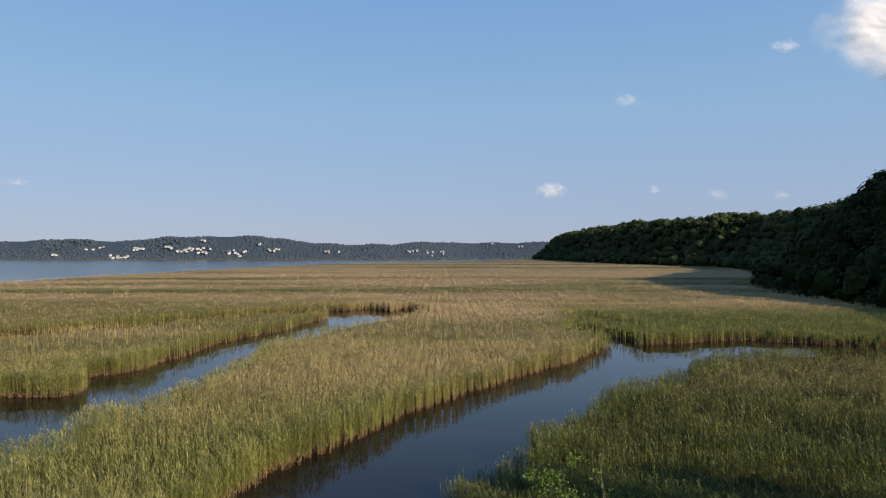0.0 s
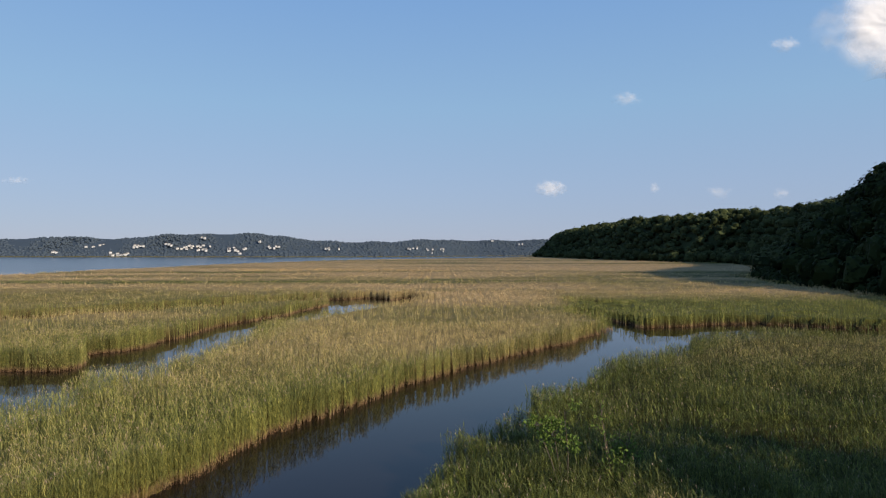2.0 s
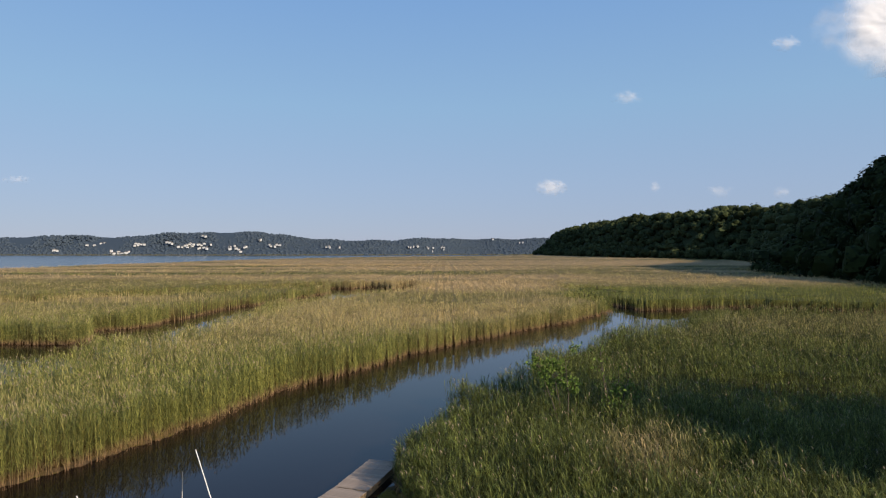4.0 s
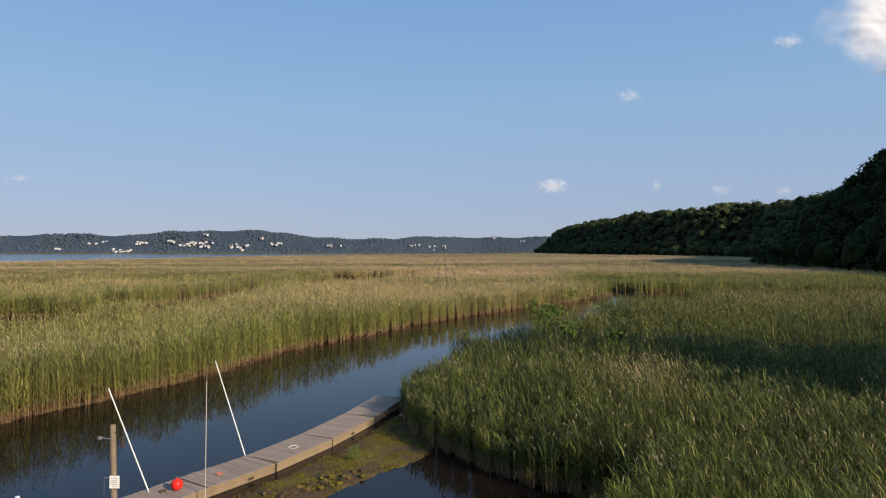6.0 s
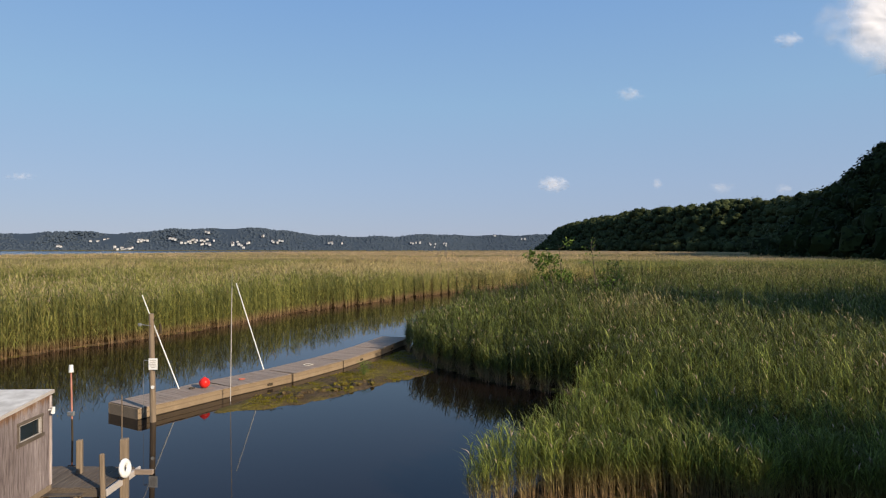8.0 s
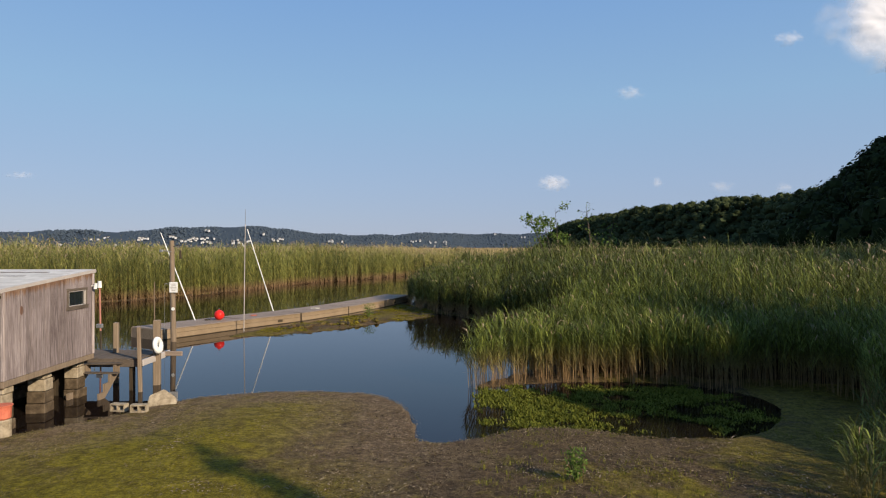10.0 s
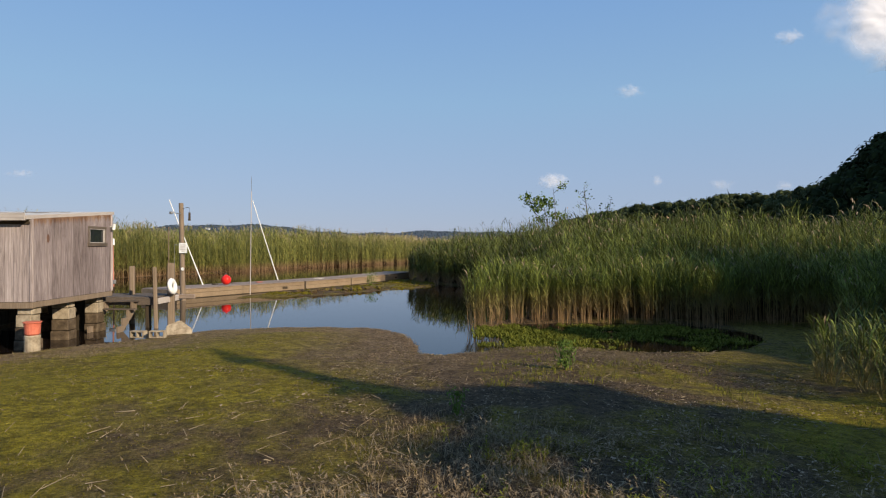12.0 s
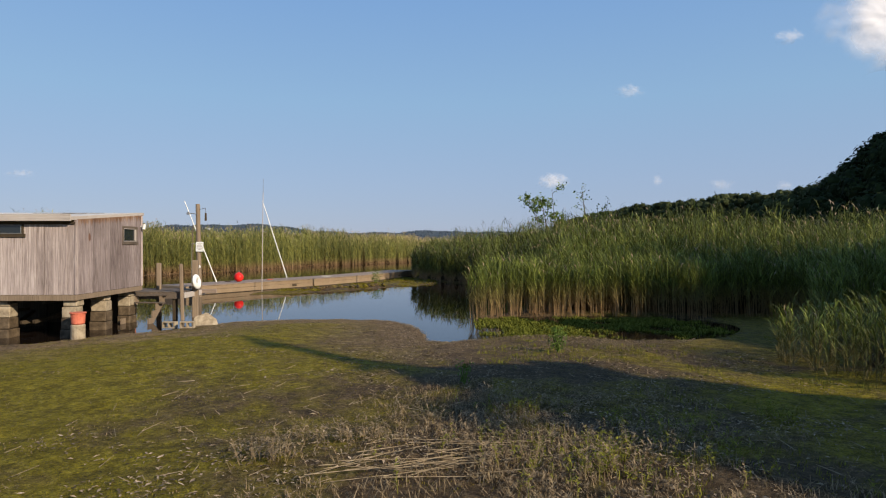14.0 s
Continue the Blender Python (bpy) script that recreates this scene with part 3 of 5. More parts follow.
def reed_stand(name, x, y, leaves, wide, label, plume=0.35, leaf_len=0.5, stem_w=0.014, seg=2, tall=1.0, bare=0.30, blade=None, cell=1.0, gather=0.3):
    """One stand of reeds: thin stems with leaves in tiers and a feathery head on some."""
    n = len(x)
    rng = np.random.default_rng(len(name) * 31 + n)
    # stems gather in clumps that dome in the middle and lean apart
    gx, gy = np.floor(x / cell), np.floor(y / cell)

    def toss(k):
        t = np.sin(gx * 127.1 + gy * 311.7 + k * 74.7) * 43758.5453
        return t - np.floor(t)

    cx, cy = (gx + 0.25 + 0.5 * toss(1)) * cell, (gy + 0.25 + 0.5 * toss(2)) * cell
    dx, dy = x - cx, y - cy
    x, y = x - gather * dx, y - gather * dy
    rr = np.clip(np.hypot(dx, dy) / cell, 0, 1)
    h = reed_top(x, y) * rng.uniform(0.84, 1.08, n) * tall * (0.90 + 0.24 * toss(3)) * (1.03 - 0.20 * rr * rr)
    tone_r = dryness(x, y, land_distance(x, y)) + 0.16 * (toss(4) - 0.5)
    tone_g = np.clip(0.5 + (0.75 if cell < 2 else 0.45) * (toss(5) - 0.5) + 0.3 * (rng.uniform(0, 1, n) - 0.5), 0, 1)
    tone = np.stack([tone_r, tone_g, young_stand(x, y), np.ones(n)], 1)
    base = np.stack([x, y, np.full(n, -0.05)], 1)
    lean_a = np.arctan2(dy, dx) + rng.normal(0, 1.2, n)
    lean = rng.uniform(0.0, 0.10, n) * h
    wind = np.array([-0.045, 0.03])
    top = base + np.stack([np.cos(lean_a) * lean + wind[0] * h * 0.5, np.sin(lean_a) * lean + wind[1] * h * 0.5, h], 1)
    a = rng.uniform(0, 2 * np.pi, n)
    side = np.stack([np.cos(a), np.sin(a), np.zeros(n)], 1) * stem_w * wide * 0.5
    vs, ts, mi = [], [], []
    off = 0
    vs.append(np.stack([base - side, base + side, top + side * 0.4, top - side * 0.4], 1).reshape(-1, 3))
    k = np.arange(n)[:, None] * 4
    ts.append((k + np.array([[0, 1, 2]])))
    ts.append((k + np.array([[0, 2, 3]])))
    off += 4 * n
    tones = [np.repeat(tone, 4, 0)]
    low_leaf = bare * rng.uniform(0.45, 1.25, n)
    for i in range(leaves):
        f = (low_leaf + (0.98 - low_leaf) * (i + rng.uniform(0, 1, n)) / leaves)[:, None]
        p0 = base + (top - base) * f
        az = rng.uniform(0, 2 * np.pi, n)
        out = np.stack([np.cos(az) + wind[0] * 6, np.sin(az) + wind[1] * 6, np.zeros(n)], 1)
        out /= np.linalg.norm(out, axis=1, keepdims=True) + 1e-6
        L = (leaf_len * rng.uniform(0.7, 1.25, n))[:, None]
        up = rng.uniform(0.55, 1.0, n)[:, None]
        across = np.stack([-out[:, 1], out[:, 0], np.zeros(n)], 1) * 0.5 * wide * 0.022 * rng.uniform(0.7, 1.3, n)[:, None]
        zz = np.array([[0, 0, 1.0]])
        if seg == 2:
            p1 = p0 + out * L * 0.28 + zz * L * 0.54 * up
            p2 = p1 + out * L * 0.42 + zz * L * (0.64 * up - 0.32)
            vs.append(np.stack([p0 - across * 0.5, p0 + across * 0.5, p1 + across, p1 - across, p2], 1).reshape(-1, 3))
            k = off + np.arange(n)[:, None] * 5
            for t in ([0, 1, 2], [0, 2, 3], [3, 2, 4]):
                ts.append(k + np.array([t]))
            off += 5 * n
            tones.append(np.repeat(tone, 5, 0))
        else:
            p2 = p0 + out * L * 0.44 + zz * L * 0.76 * up
            vs.append(np.stack([p0 - across, p0 + across, p2], 1).reshape(-1, 3))
            ts.append(off + np.arange(n)[:, None] * 3 + np.array([[0, 1, 2]]))
            off += 3 * n
            tones.append(np.repeat(tone, 3, 0))
    count = sum(len(t) for t in ts)
    mi = [np.zeros(count, int)]
    who = np.where(rng.uniform(0, 1, n) < plume * (1 - 0.65 * tone[:, 2] * smooth01((y - 12) / 10)))[0]
    if len(who):
        p0 = top[who] - np.array([0, 0, 0.06])
        m = len(who)
        az = rng.uniform(-1.9, 1.9, m) + 2.6
        L = rng.uniform(0.18, 0.36, m)[:, None]
        out = np.stack([np.cos(az), np.sin(az), np.zeros(m)], 1)
        p1 = p0 + np.array([0, 0, 0.50]) * L + out * L * 0.22
        p2 = p0 + np.array([0, 0, 0.72]) * L + out * L * 0.75
        b = rng.uniform(0, np.pi, m)
        w = np.stack([np.cos(b), np.sin(b), np.zeros(m)], 1) * 0.016 * max(1.0, wide * 0.8)
        vs.append(np.stack([p0, p1 - w, p1 + w, p2], 1).reshape(-1, 3))
        k = off + np.arange(m)[:, None] * 4
        ts += [k + np.array([[0, 1, 2]]), k + np.array([[1, 3, 2]])]
        mi.append(np.ones(2 * m, int))
        tones.append(np.repeat(tone[who], 4, 0))
    ob = np_mesh(name, np.concatenate(vs), np.concatenate(ts), [blade or REED, PLUME], np.concatenate(mi), tone=np.concatenate(tones))
    return tagged(ob, label, "reeds", kind="stuff")


def scatter(x0, x1, y0, y1, density, near, far, edge=0.0, inner=0.45):
    """Random places inside the reed beds between two distances from the mud flat."""
    n = int((x1 - x0) * (y1 - y0) * density)
    x, y = RNG.uniform(x0, x1, n), RNG.uniform(y0, y1, n)
    r = np.hypot(x, y + 8)
    ok = (r >= near) & (r < far) & (np.abs(x) < 0.78 * (y + 12) + 6)
    r0 = r
    x, y = x[ok], y[ok]
    raw = bed_distance(x, y)
    lobes = np.abs(2 * vnoise(x, y, 5.5, 22) - 1) - 0.42
    d = raw + 0.15 + 0.45 * (vnoise(x, y, 1.4, 21) - 0.5) + np.where(r0[ok] > 34, 0.7, 0.4) * lobes
    ok = (d > 0.0) & (raw > 0.0)
    if edge:
        ok &= (d < edge) | (RNG.uniform(0, 1, len(x)) < inner)
    return x[ok], y[ok]


x, y = scatter(-1, 30, -12, 26, 66, 0, 27, 2.2, 0.52)
low = (x > 4.3) & (y < 8.3 - 0.2 * (x - 6))
reed_stand("near_reeds", x[~low], y[~low], 9, 1.0, "tall green reeds with bare tan lower stems beside the mud flat", 0.13, 0.52, 0.014, bare=0.38, blade=BARE_REED, cell=0.7, gather=0.2)
x, y = x[low], y[low]
thin = RNG.uniform(0, 1, len(x)) < 0.10 + 0.30 * vnoise(x, y, 0.9, 91)
reed_stand("young_reeds", x[thin], y[thin], 8, 1.1, "shorter leafy reeds at the corner of the mud flat", 0.02, 0.44, 0.012, bare=0.12, blade=YOUNG_REED, cell=0.6, gather=0.2)
x, y = scatter(-34, 52, 14, 66, 32, 27, 66, 2.4, 0.50)
reed_stand("channel_reeds", x, y, 7, 1.75, "tall green reeds lining the tidal channel", 0.34, 0.66, 0.008, bare=0.08, cell=0.95)
x, y = scatter(-110, 130, 40, 150, 21, 66, 150, 2.4, 0.37)
reed_stand("island_reeds", x, y, 6, 2.7, "olive green reeds on the islands between channels", 0.26, 0.80, 0.006, seg=1, bare=0.08, cell=1.3)
x, y = scatter(-260, 260, 80, 330, 4.6, 150, 330, 2.4, 0.26)
reed_stand("marsh_reeds", x, y, 3, 4.6, "broad marsh of green and straw-coloured reeds", 0.16, 1.0, seg=1, bare=0.15, cell=2.6)
n = 130000
y = np.exp(RNG.uniform(np.log(225), np.log(1700), n))
x = RNG.uniform(-0.78, 0.74, n) * y
ok = np.hypot(x, y + 8) > 326
x, y = x[ok], y[ok]
ok = bed_distance(x, y) > 0
reed_stand("far_reeds", x[ok], y[ok], 2, 9.0, "straw-coloured reed marsh stretching towards the river", 0.06, 1.2, seg=1, bare=0.6, cell=6.0)


# ---------------------------------------------------------------- woods
def crowns(name, px, py, pz, rad, tall, cards, size, material, label, core=2, round_off=False):
    """Crowns of many trees: ragged clumps of leaves over lumpy masses."""
    n = len(px)
    rng = np.random.default_rng(n + 5)
    vs, ts, off = [], [], 0
    if core:
        bmx = bmesh.new()
        bmesh.ops.create_icosphere(bmx, subdivisions=core, radius=1.0)
        bmx.verts.ensure_lookup_table()
        sv = np.array([v.co[:] for v in bmx.verts])
        st = np.array([[v.index for v in f.verts] for f in bmx.faces])
        bmx.free()
        for k in range(4):
            wob = 1 + 0.22 * np.sin(sv @ rng.normal(0, 3.0, 3) + k) + 0.16 * np.sin(sv @ rng.normal(0, 6.0, 3))
            mine = np.arange(k, n, 4)
            c = np.stack([px[mine], py[mine], pz[mine] + tall[mine] * 0.56], 1)
            s = np.stack([rad[mine] * 0.78, rad[mine] * 0.78, tall[mine] * 0.35], 1)
            v = c[:, None] + (sv * wob[:, None])[None] * s[:, None]
            vs.append(v.reshape(-1, 3))
            ts.append((off + np.arange(len(mine))[:, None, None] * len(sv) + st[None]).reshape(-1, 3))
            off += len(mine) * len(sv)
    if cards:
        m = n * cards
        i = np.repeat(np.arange(n), cards)
        d = rng.normal(0, 1, (m, 3))
        d /= np.linalg.norm(d, axis=1, keepdims=True)
        d[:, 2] = np.where(d[:, 2] < -0.45, -d[:, 2], d[:, 2])
        lump = 0.88 + 0.15 * rng.uniform(0, 1, m) + 0.13 * np.sin(d[:, 0] * 7 + i) * np.sin(d[:, 1] * 6 + 2 * i) + 0.12 * np.sin(d[:, 0] * 12 + 3 * i) * np.sin(d[:, 2] * 10 + i)
        c = np.stack([px[i], py[i], pz[i] + tall[i] * 0.56], 1) + d * np.stack([rad[i], rad[i], tall[i] * 0.44], 1) * lump[:, None]
        q = rng.normal(0, 1, (m, 3))
        e1 = np.cross(d, q)
        e1 /= np.linalg.norm(e1, axis=1, keepdims=True) + 1e-9
        e2 = np.cross(d, e1) + d * rng.uniform(-0.5, 0.5, m)[:, None]
        s = (size * rng.uniform(0.6, 1.5, m))[:, None] * rad[i][:, None]
        vs.append(np.stack([c - e1 * s, c + e2 * s * 0.8, c + e1 * s, c - e2 * s * 0.7], 1).reshape(-1, 3))
        k = off + np.arange(m)[:, None] * 4
        ts += [k + np.array([[0, 1, 2]]), k + np.array([[0, 2, 3]])]
    ob = np_mesh(name, np.concatenate(vs), np.concatenate(ts), [material], smooth=round_off)
    return tagged(ob, label, "trees", kind="stuff")


def wood_points(x0, x1, y0, y1, step, lo, hi, jitter=0.8):
    gx, gy = np.meshgrid(np.arange(x0, x1, step), np.arange(y0, y1, step))
    gx = gx.ravel() + RNG.uniform(-jitter, jitter, gx.size) * step
    gy = gy.ravel() + RNG.uniform(-jitter, jitter, gy.size) * step
    sd = signed(WOOD_EDGE, gx, gy, 1)
    ok = (sd > lo) & (sd < hi)
    return gx[ok], gy[ok], hill_height(gx[ok], gy[ok], sd[ok])


x, y, z = wood_points(90, 420, 130, 520, 10.0, 2.0, 190)
ok = x > 0.55 * y
x, y, z = x[ok], y[ok], z[ok]
wide = 4.4 + 4.2 * RNG.uniform(0, 1, len(x)) ** 1.5
crowns("hillside_woods", x, y, z - 1.5, wide, (6.0 + 1.75 * wide) * RNG.uniform(0.85, 1.15, len(x)), 95, 0.125, SHADED_FOREST, "dark leafy woods on the shaded hillside")
x, y, z = wood_points(220, 700, 470, 2300, 11, 2.0, 112)
wide = 5.0 + 5.0 * RNG.uniform(0, 1, len(x)) ** 1.5
crowns("headland_woods", x, y, z - 2.0, wide, (4.0 + 1.6 * wide) * RNG.uniform(0.85, 1.15, len(x)), 34, 0.15, LIT_HEADLAND_LEAF, "green wooded headland above the marsh", 2)
# bushes close the foot of the woods
x, y, z = wood_points(130, 420, 150, 1000, 5.5, 0.3, 9)
wide = RNG.uniform(2.6, 4.6, len(x))
crowns("woodland_edge", x, y, z - 1.2, wide, RNG.uniform(5.5, 9.0, len(x)), 40, 0.15, SHADED_FOREST, "dense bushes along the foot of the woods", 1)
n = 12500
y = RNG.uniform(2060, 2800, n)
x = RNG.uniform(-0.76, 0.18, n) * y
z = far_height(x, y)
back = 2060 + 380 * smooth01((x + 300) / 500)
ok = (z > 1) & (y < back + 350)
crowns("far_woods", x[ok], y[ok], z[ok] - 6.8, RNG.uniform(4.5, 8, ok.sum()), RNG.uniform(9, 14, ok.sum()), 0, 0.30, HAZED_FOREST, "hazy wooded hills across the river", 1, True)


# ---------------------------------------------------------------- trees beside the flat
def tree(x, y, z, height, spread, seed, label):
    rng = random.Random(seed)
    root = empty("tree", (x, y, z))
    bm = bmesh.new()
    rod(bm, (0, 0, -0.4), (0.2, 0.1, height * 0.45), 0.028 * height * 0.6, 0.012 * height, 10)
    rod(bm, (0.2, 0.1, height * 0.44), (0.0, 0.3, height * 0.86), 0.012 * height, 0.004 * height, 8)
    for k in range(11):
        a, h = rng.uniform(0, 6.28), height * rng.uniform(0.3, 0.75)
        r = spread * rng.uniform(0.5, 0.85)
        rod(bm, (0.15, 0.1, h), (math.cos(a) * r, math.sin(a) * r, h + height * 0.16), 0.006 * height, 0.002 * height, 6)
    part("trunk", bm, BARK, root)
    g = np.random.default_rng(seed)
    n = int((1700 if x < 23 else 2600) * min(1.0, spread / 3.0)) if spread > 1 else 330
    d = g.normal(0, 1, (n, 3))
    d /= np.linalg.norm(d, axis=1, keepdims=True)
    rr = g.uniform(0.45, 1.0, n) ** 0.5
    lump = 0.78 + 0.3 * np.sin(d[:, 0] * 5 + seed) * np.sin(d[:, 1] * 4.3 + 2 * seed) + 0.12 * np.sin(d[:, 2] * 9)
    taper = np.where(d[:, 2] > 0, 1 - 0.35 * d[:, 2], 1.0)
    c = np.stack([d[:, 0] * spread * taper, d[:, 1] * spread * taper, d[:, 2] * height * 0.38], 1) * (rr * lump)[:, None] + np.array([0, 0, height * 0.62])
    q = g.normal(0, 1, (n, 3))
    e1 = np.cross(d, q)
    e1 /= np.linalg.norm(e1, axis=1, keepdims=True)
    e2 = np.cross(e1, g.normal(0, 1, (n, 3)))
    e2 /= np.linalg.norm(e2, axis=1, keepdims=True)
    sz = g.uniform(0.3, 0.75, n)[:, None] * (max(1.0, spread / 4.0) if spread > 1 else 0.45)
    v = np.stack([c - e1 * sz, c + e2 * sz * 0.6, c + e1 * sz, c - e2 * sz * 0.6], 1).reshape(-1, 3)
    k = np.arange(n)[:, None] * 4
    crown = np_mesh("crown", v, np.concatenate([k + np.array([[0, 1, 2]]), k + np.array([[0, 2, 3]])]), [SHADED_FOREST])
    crown.parent = root
    return tagged(root, label, "tree", "trees beside the flat")


for i, (tx, ty, th, ts) in enumerate([(22.15, -19.2, 18.4, 0.65), (21.3, -16.0, 12.2, 1.8), (28.4, -24.8, 17.5, 3.9), (20.9, -17.1, 10.4, 4.6), (48.2, 20.8, 28.5, 7.2),
                                      (54.2, 14.2, 28.5, 7.5), (59.7, 24.8, 26.5, 6.8), (66.4, 19.4, 27.5, 6.4), (80.2, 37.2, 27.0, 6.0), (88.4, 30.4, 27.0, 6.0),
                                      (23.7, -6.3, 12.2, 4.5), (26.8, -2.4, 14.2, 4.3), (45.0, -7.8, 20.0, 5.5), (51.9, -1.0, 21.0, 5.5), (17.3, -14.7, 11.5, 2.7)]):
    tree(tx, ty, 0.2 if tx < 46 else 1.5, th, ts, 40 + i, "tall leafy broadleaf tree at the edge of the marsh")


# ---------------------------------------------------------------- saplings in the reeds
def sapling(x, y, height, leafy, seed, label):
    rng = random.Random(seed)
    root = empty("sapling", (x, y, 0.1))
    bm = bmesh.new()
    tips = []
    stems = 3 if leafy else 5
    for k in range(stems):
        a = rng.uniform(0, 6.28)
        top = Vector((math.cos(a) * height * rng.uniform(0.05, 0.22) - (1.1 if leafy and k < 2 else 0), math.sin(a) * 0.5, height * rng.uniform(0.75, 1.0)))
        mid = top * 0.55 + Vector((rng.uniform(-0.2, 0.2), 0, 0))
        rod(bm, (0, 0, 0), mid, 0.05, 0.035, 6)
        rod(bm, mid, top, 0.035, 0.012, 5)
        for j in range(7):
            f = rng.uniform(0.45, 1.0)
            p = mid.lerp(top, (f - 0.45) / 0.55)
            q = p + Vector((rng.uniform(-0.9, 0.9), rng.uniform(-0.6, 0.6), rng.uniform(0.15, 0.7)))
            rod(bm, p, q, 0.016, 0.006, 4)
            tips += [q, p.lerp(q, 0.6)]
    part("stem", bm, BARK, root)
    g = np.random.default_rng(seed)
    per = 26 if leafy else 3
    c = np.repeat(np.array([t[:] for t in tips]), per, 0)
    if not leafy:
        low = np.stack([g.normal(0, 0.7, 500), g.normal(0, 0.6, 500), g.uniform(2.6, 4.6, 500)], 1)
        c = np.concatenate([c, low])
    c = c + g.normal(0, 0.17, c.shape)
    n = len(c)
    e1 = g.normal(0, 1, (n, 3))
    e1 /= np.linalg.norm(e1, axis=1, keepdims=True)
    e2 = np.cross(e1, g.normal(0, 1, (n, 3)))
    e2 /= np.linalg.norm(e2, axis=1, keepdims=True)
    sz = g.uniform(0.07, 0.14, n)[:, None]
    v = np.stack([c - e1 * sz, c + e2 * sz * 0.6, c + e1 * sz, c - e2 * sz * 0.6], 1).reshape(-1, 3)
    k = np.arange(n)[:, None] * 4
    ob = np_mesh("foliage", v, np.concatenate([k + np.array([[0, 1, 2]]), k + np.array([[0, 2, 3]])]), [SHRUB])
    ob.parent = root
    return tagged(root, label, "sapling")


sapling(8.7, 45, 7.6, True, 3, "slender leafy sapling standing above the reeds")
sapling(12.6, 46, 7.6, False, 8, "half-bare shrub with thin twigs above the reeds")


# ---------------------------------------------------------------- floating dock
DOCK = [(-14.25, 21.0), (-11.75, 25.2), (-9.6, 28.4), (-7.6, 32.3), (-5.85, 36.8), (-4.3, 42.0)]
DOCK_W, DECK_Z = 2.1, 0.48
dock = tagged(empty("floating_dock", (DOCK[0][0], DOCK[0][1], 0)), "long weathered timber floating dock curving along the channel", "dock")
board_meshes = []
for k in range(3):
    bm = bmesh.new()
    box(bm, DOCK_W + 0.06 + 0.02 * k, 0.192, 0.035, None, 0.006)
    me = bpy.data.meshes.new("board")
    bm.to_mesh(me)
    bm.free()
    me.materials.append(DECK)
    board_meshes.append(me)
o = Vector((DOCK[0][0], DOCK[0][1], 0))
rng = random.Random(4)
for (ax, ay), (bx, by) in zip(DOCK, DOCK[1:]):
    a, b = Vector((ax, ay, 0)) - o, Vector((bx, by, 0)) - o
    d = (b - a).normalized()
    ang = math.atan2(d.y, d.x)
    across = Vector((-d.y, d.x, 0))
    L = (b - a).length
    for side, nm in ((-1, "fascia"), (1, "fascia")):
        for z0, z1, mt in ((0.25, 0.455, FASCIA), (0.03, 0.24, FASCIA), (-0.3, 0.028, WET_WOOD)):
            bm = bmesh.new()
            box(bm, L - 0.02, 0.05, z1 - z0, Matrix.Translation((a + b) / 2 + across * side * (DOCK_W / 2 - 0.03) + Vector((0, 0, (z0 + z1) / 2))) @ Matrix.Rotation(ang, 4, "Z"), 0.006)
            part(nm, bm, mt, dock)
    for end in (a + d * 0.04, b - d * 0.04):
        bm = bmesh.new()
        box(bm, 0.05, DOCK_W - 0.12, 0.6, Matrix.Translation(end + Vector((0, 0, 0.15))) @ Matrix.Rotation(ang, 4, "Z"), 0.006)
        part("end_board", bm, FASCIA, dock)
    count = int(L / 0.205)
    for i in range(count):
        ob = new("board", rng.choice(board_meshes))
        c = a + d * (0.1 + (i + 0.5) * (L - 0.16) / count)
        ob.parent = dock
        ob.matrix_local = Matrix.Translation((c.x + rng.uniform(-0.012, 0.012), c.y, DECK_Z - 0.0175 + rng.uniform(-0.004, 0.004))) @ Matrix.Rotation(ang + math.pi / 2 + rng.uniform(-0.012, 0.012), 4, "Z")


# dark blocks on the fascia stand for its small black gaps
for along, k in ((0.62, 1), (0.45, 3), (0.35, 4)):
    (ax, ay), (bx, by) = DOCK[k], DOCK[k + 1]
    d = Vector((bx - ax, by - ay, 0)).normalized()
    c = Vector((ax + (bx - ax) * along, ay + (by - ay) * along, 0.17)) - o + Vector((d.y, -d.x, 0)) * (DOCK_W / 2 - 0.001)
    bm = bmesh.new()
    box(bm, 0.34, 0.04, 0.13, Matrix.Translation(c) @ Matrix.Rotation(math.atan2(d.y, d.x), 4, "Z"), 0.01)
    part("mooring_bracket", bm, WET_WOOD, dock, "dark block in place of a shaded gap in the side boards")


def lathe(profile, n=20):
    bm = bmesh.new()
    rings = []
    for r, z in profile:
        rings.append([bm.verts.new((r * math.cos(2 * math.pi * i / n), r * math.sin(2 * math.pi * i / n), z)) for i in range(n)])
    for p, q in zip(rings, rings[1:]):
        for i in range(n):
            bm.faces.new((p[i], p[(i + 1) % n], q[(i + 1) % n], q[i]))
    bm.faces.new(rings[0][::-1])
    bm.faces.new(rings[-1])
    return bm


# round mooring buoy
buoy = tagged(empty("mooring_buoy", (-12.05, 24.35, DECK_Z)), "round bright red vinyl mooring buoy on the dock", "buoy")
R = 0.25
prof = [(R * math.sin(t) + 0.001, R - R * math.cos(t)) for t in np.linspace(0.08, math.pi - 0.3, 14)] + [(0.06, 0.495), (0.05, 0.52), (0.02, 0.525)]
ob = part("float", lathe(prof, 24), RED, buoy)
for f in ob.data.polygons:
    f.use_smooth = True
bm = bmesh.new()
bmesh.ops.create_circle(bm, cap_ends=False, segments=6, radius=0.001)
bm.clear()
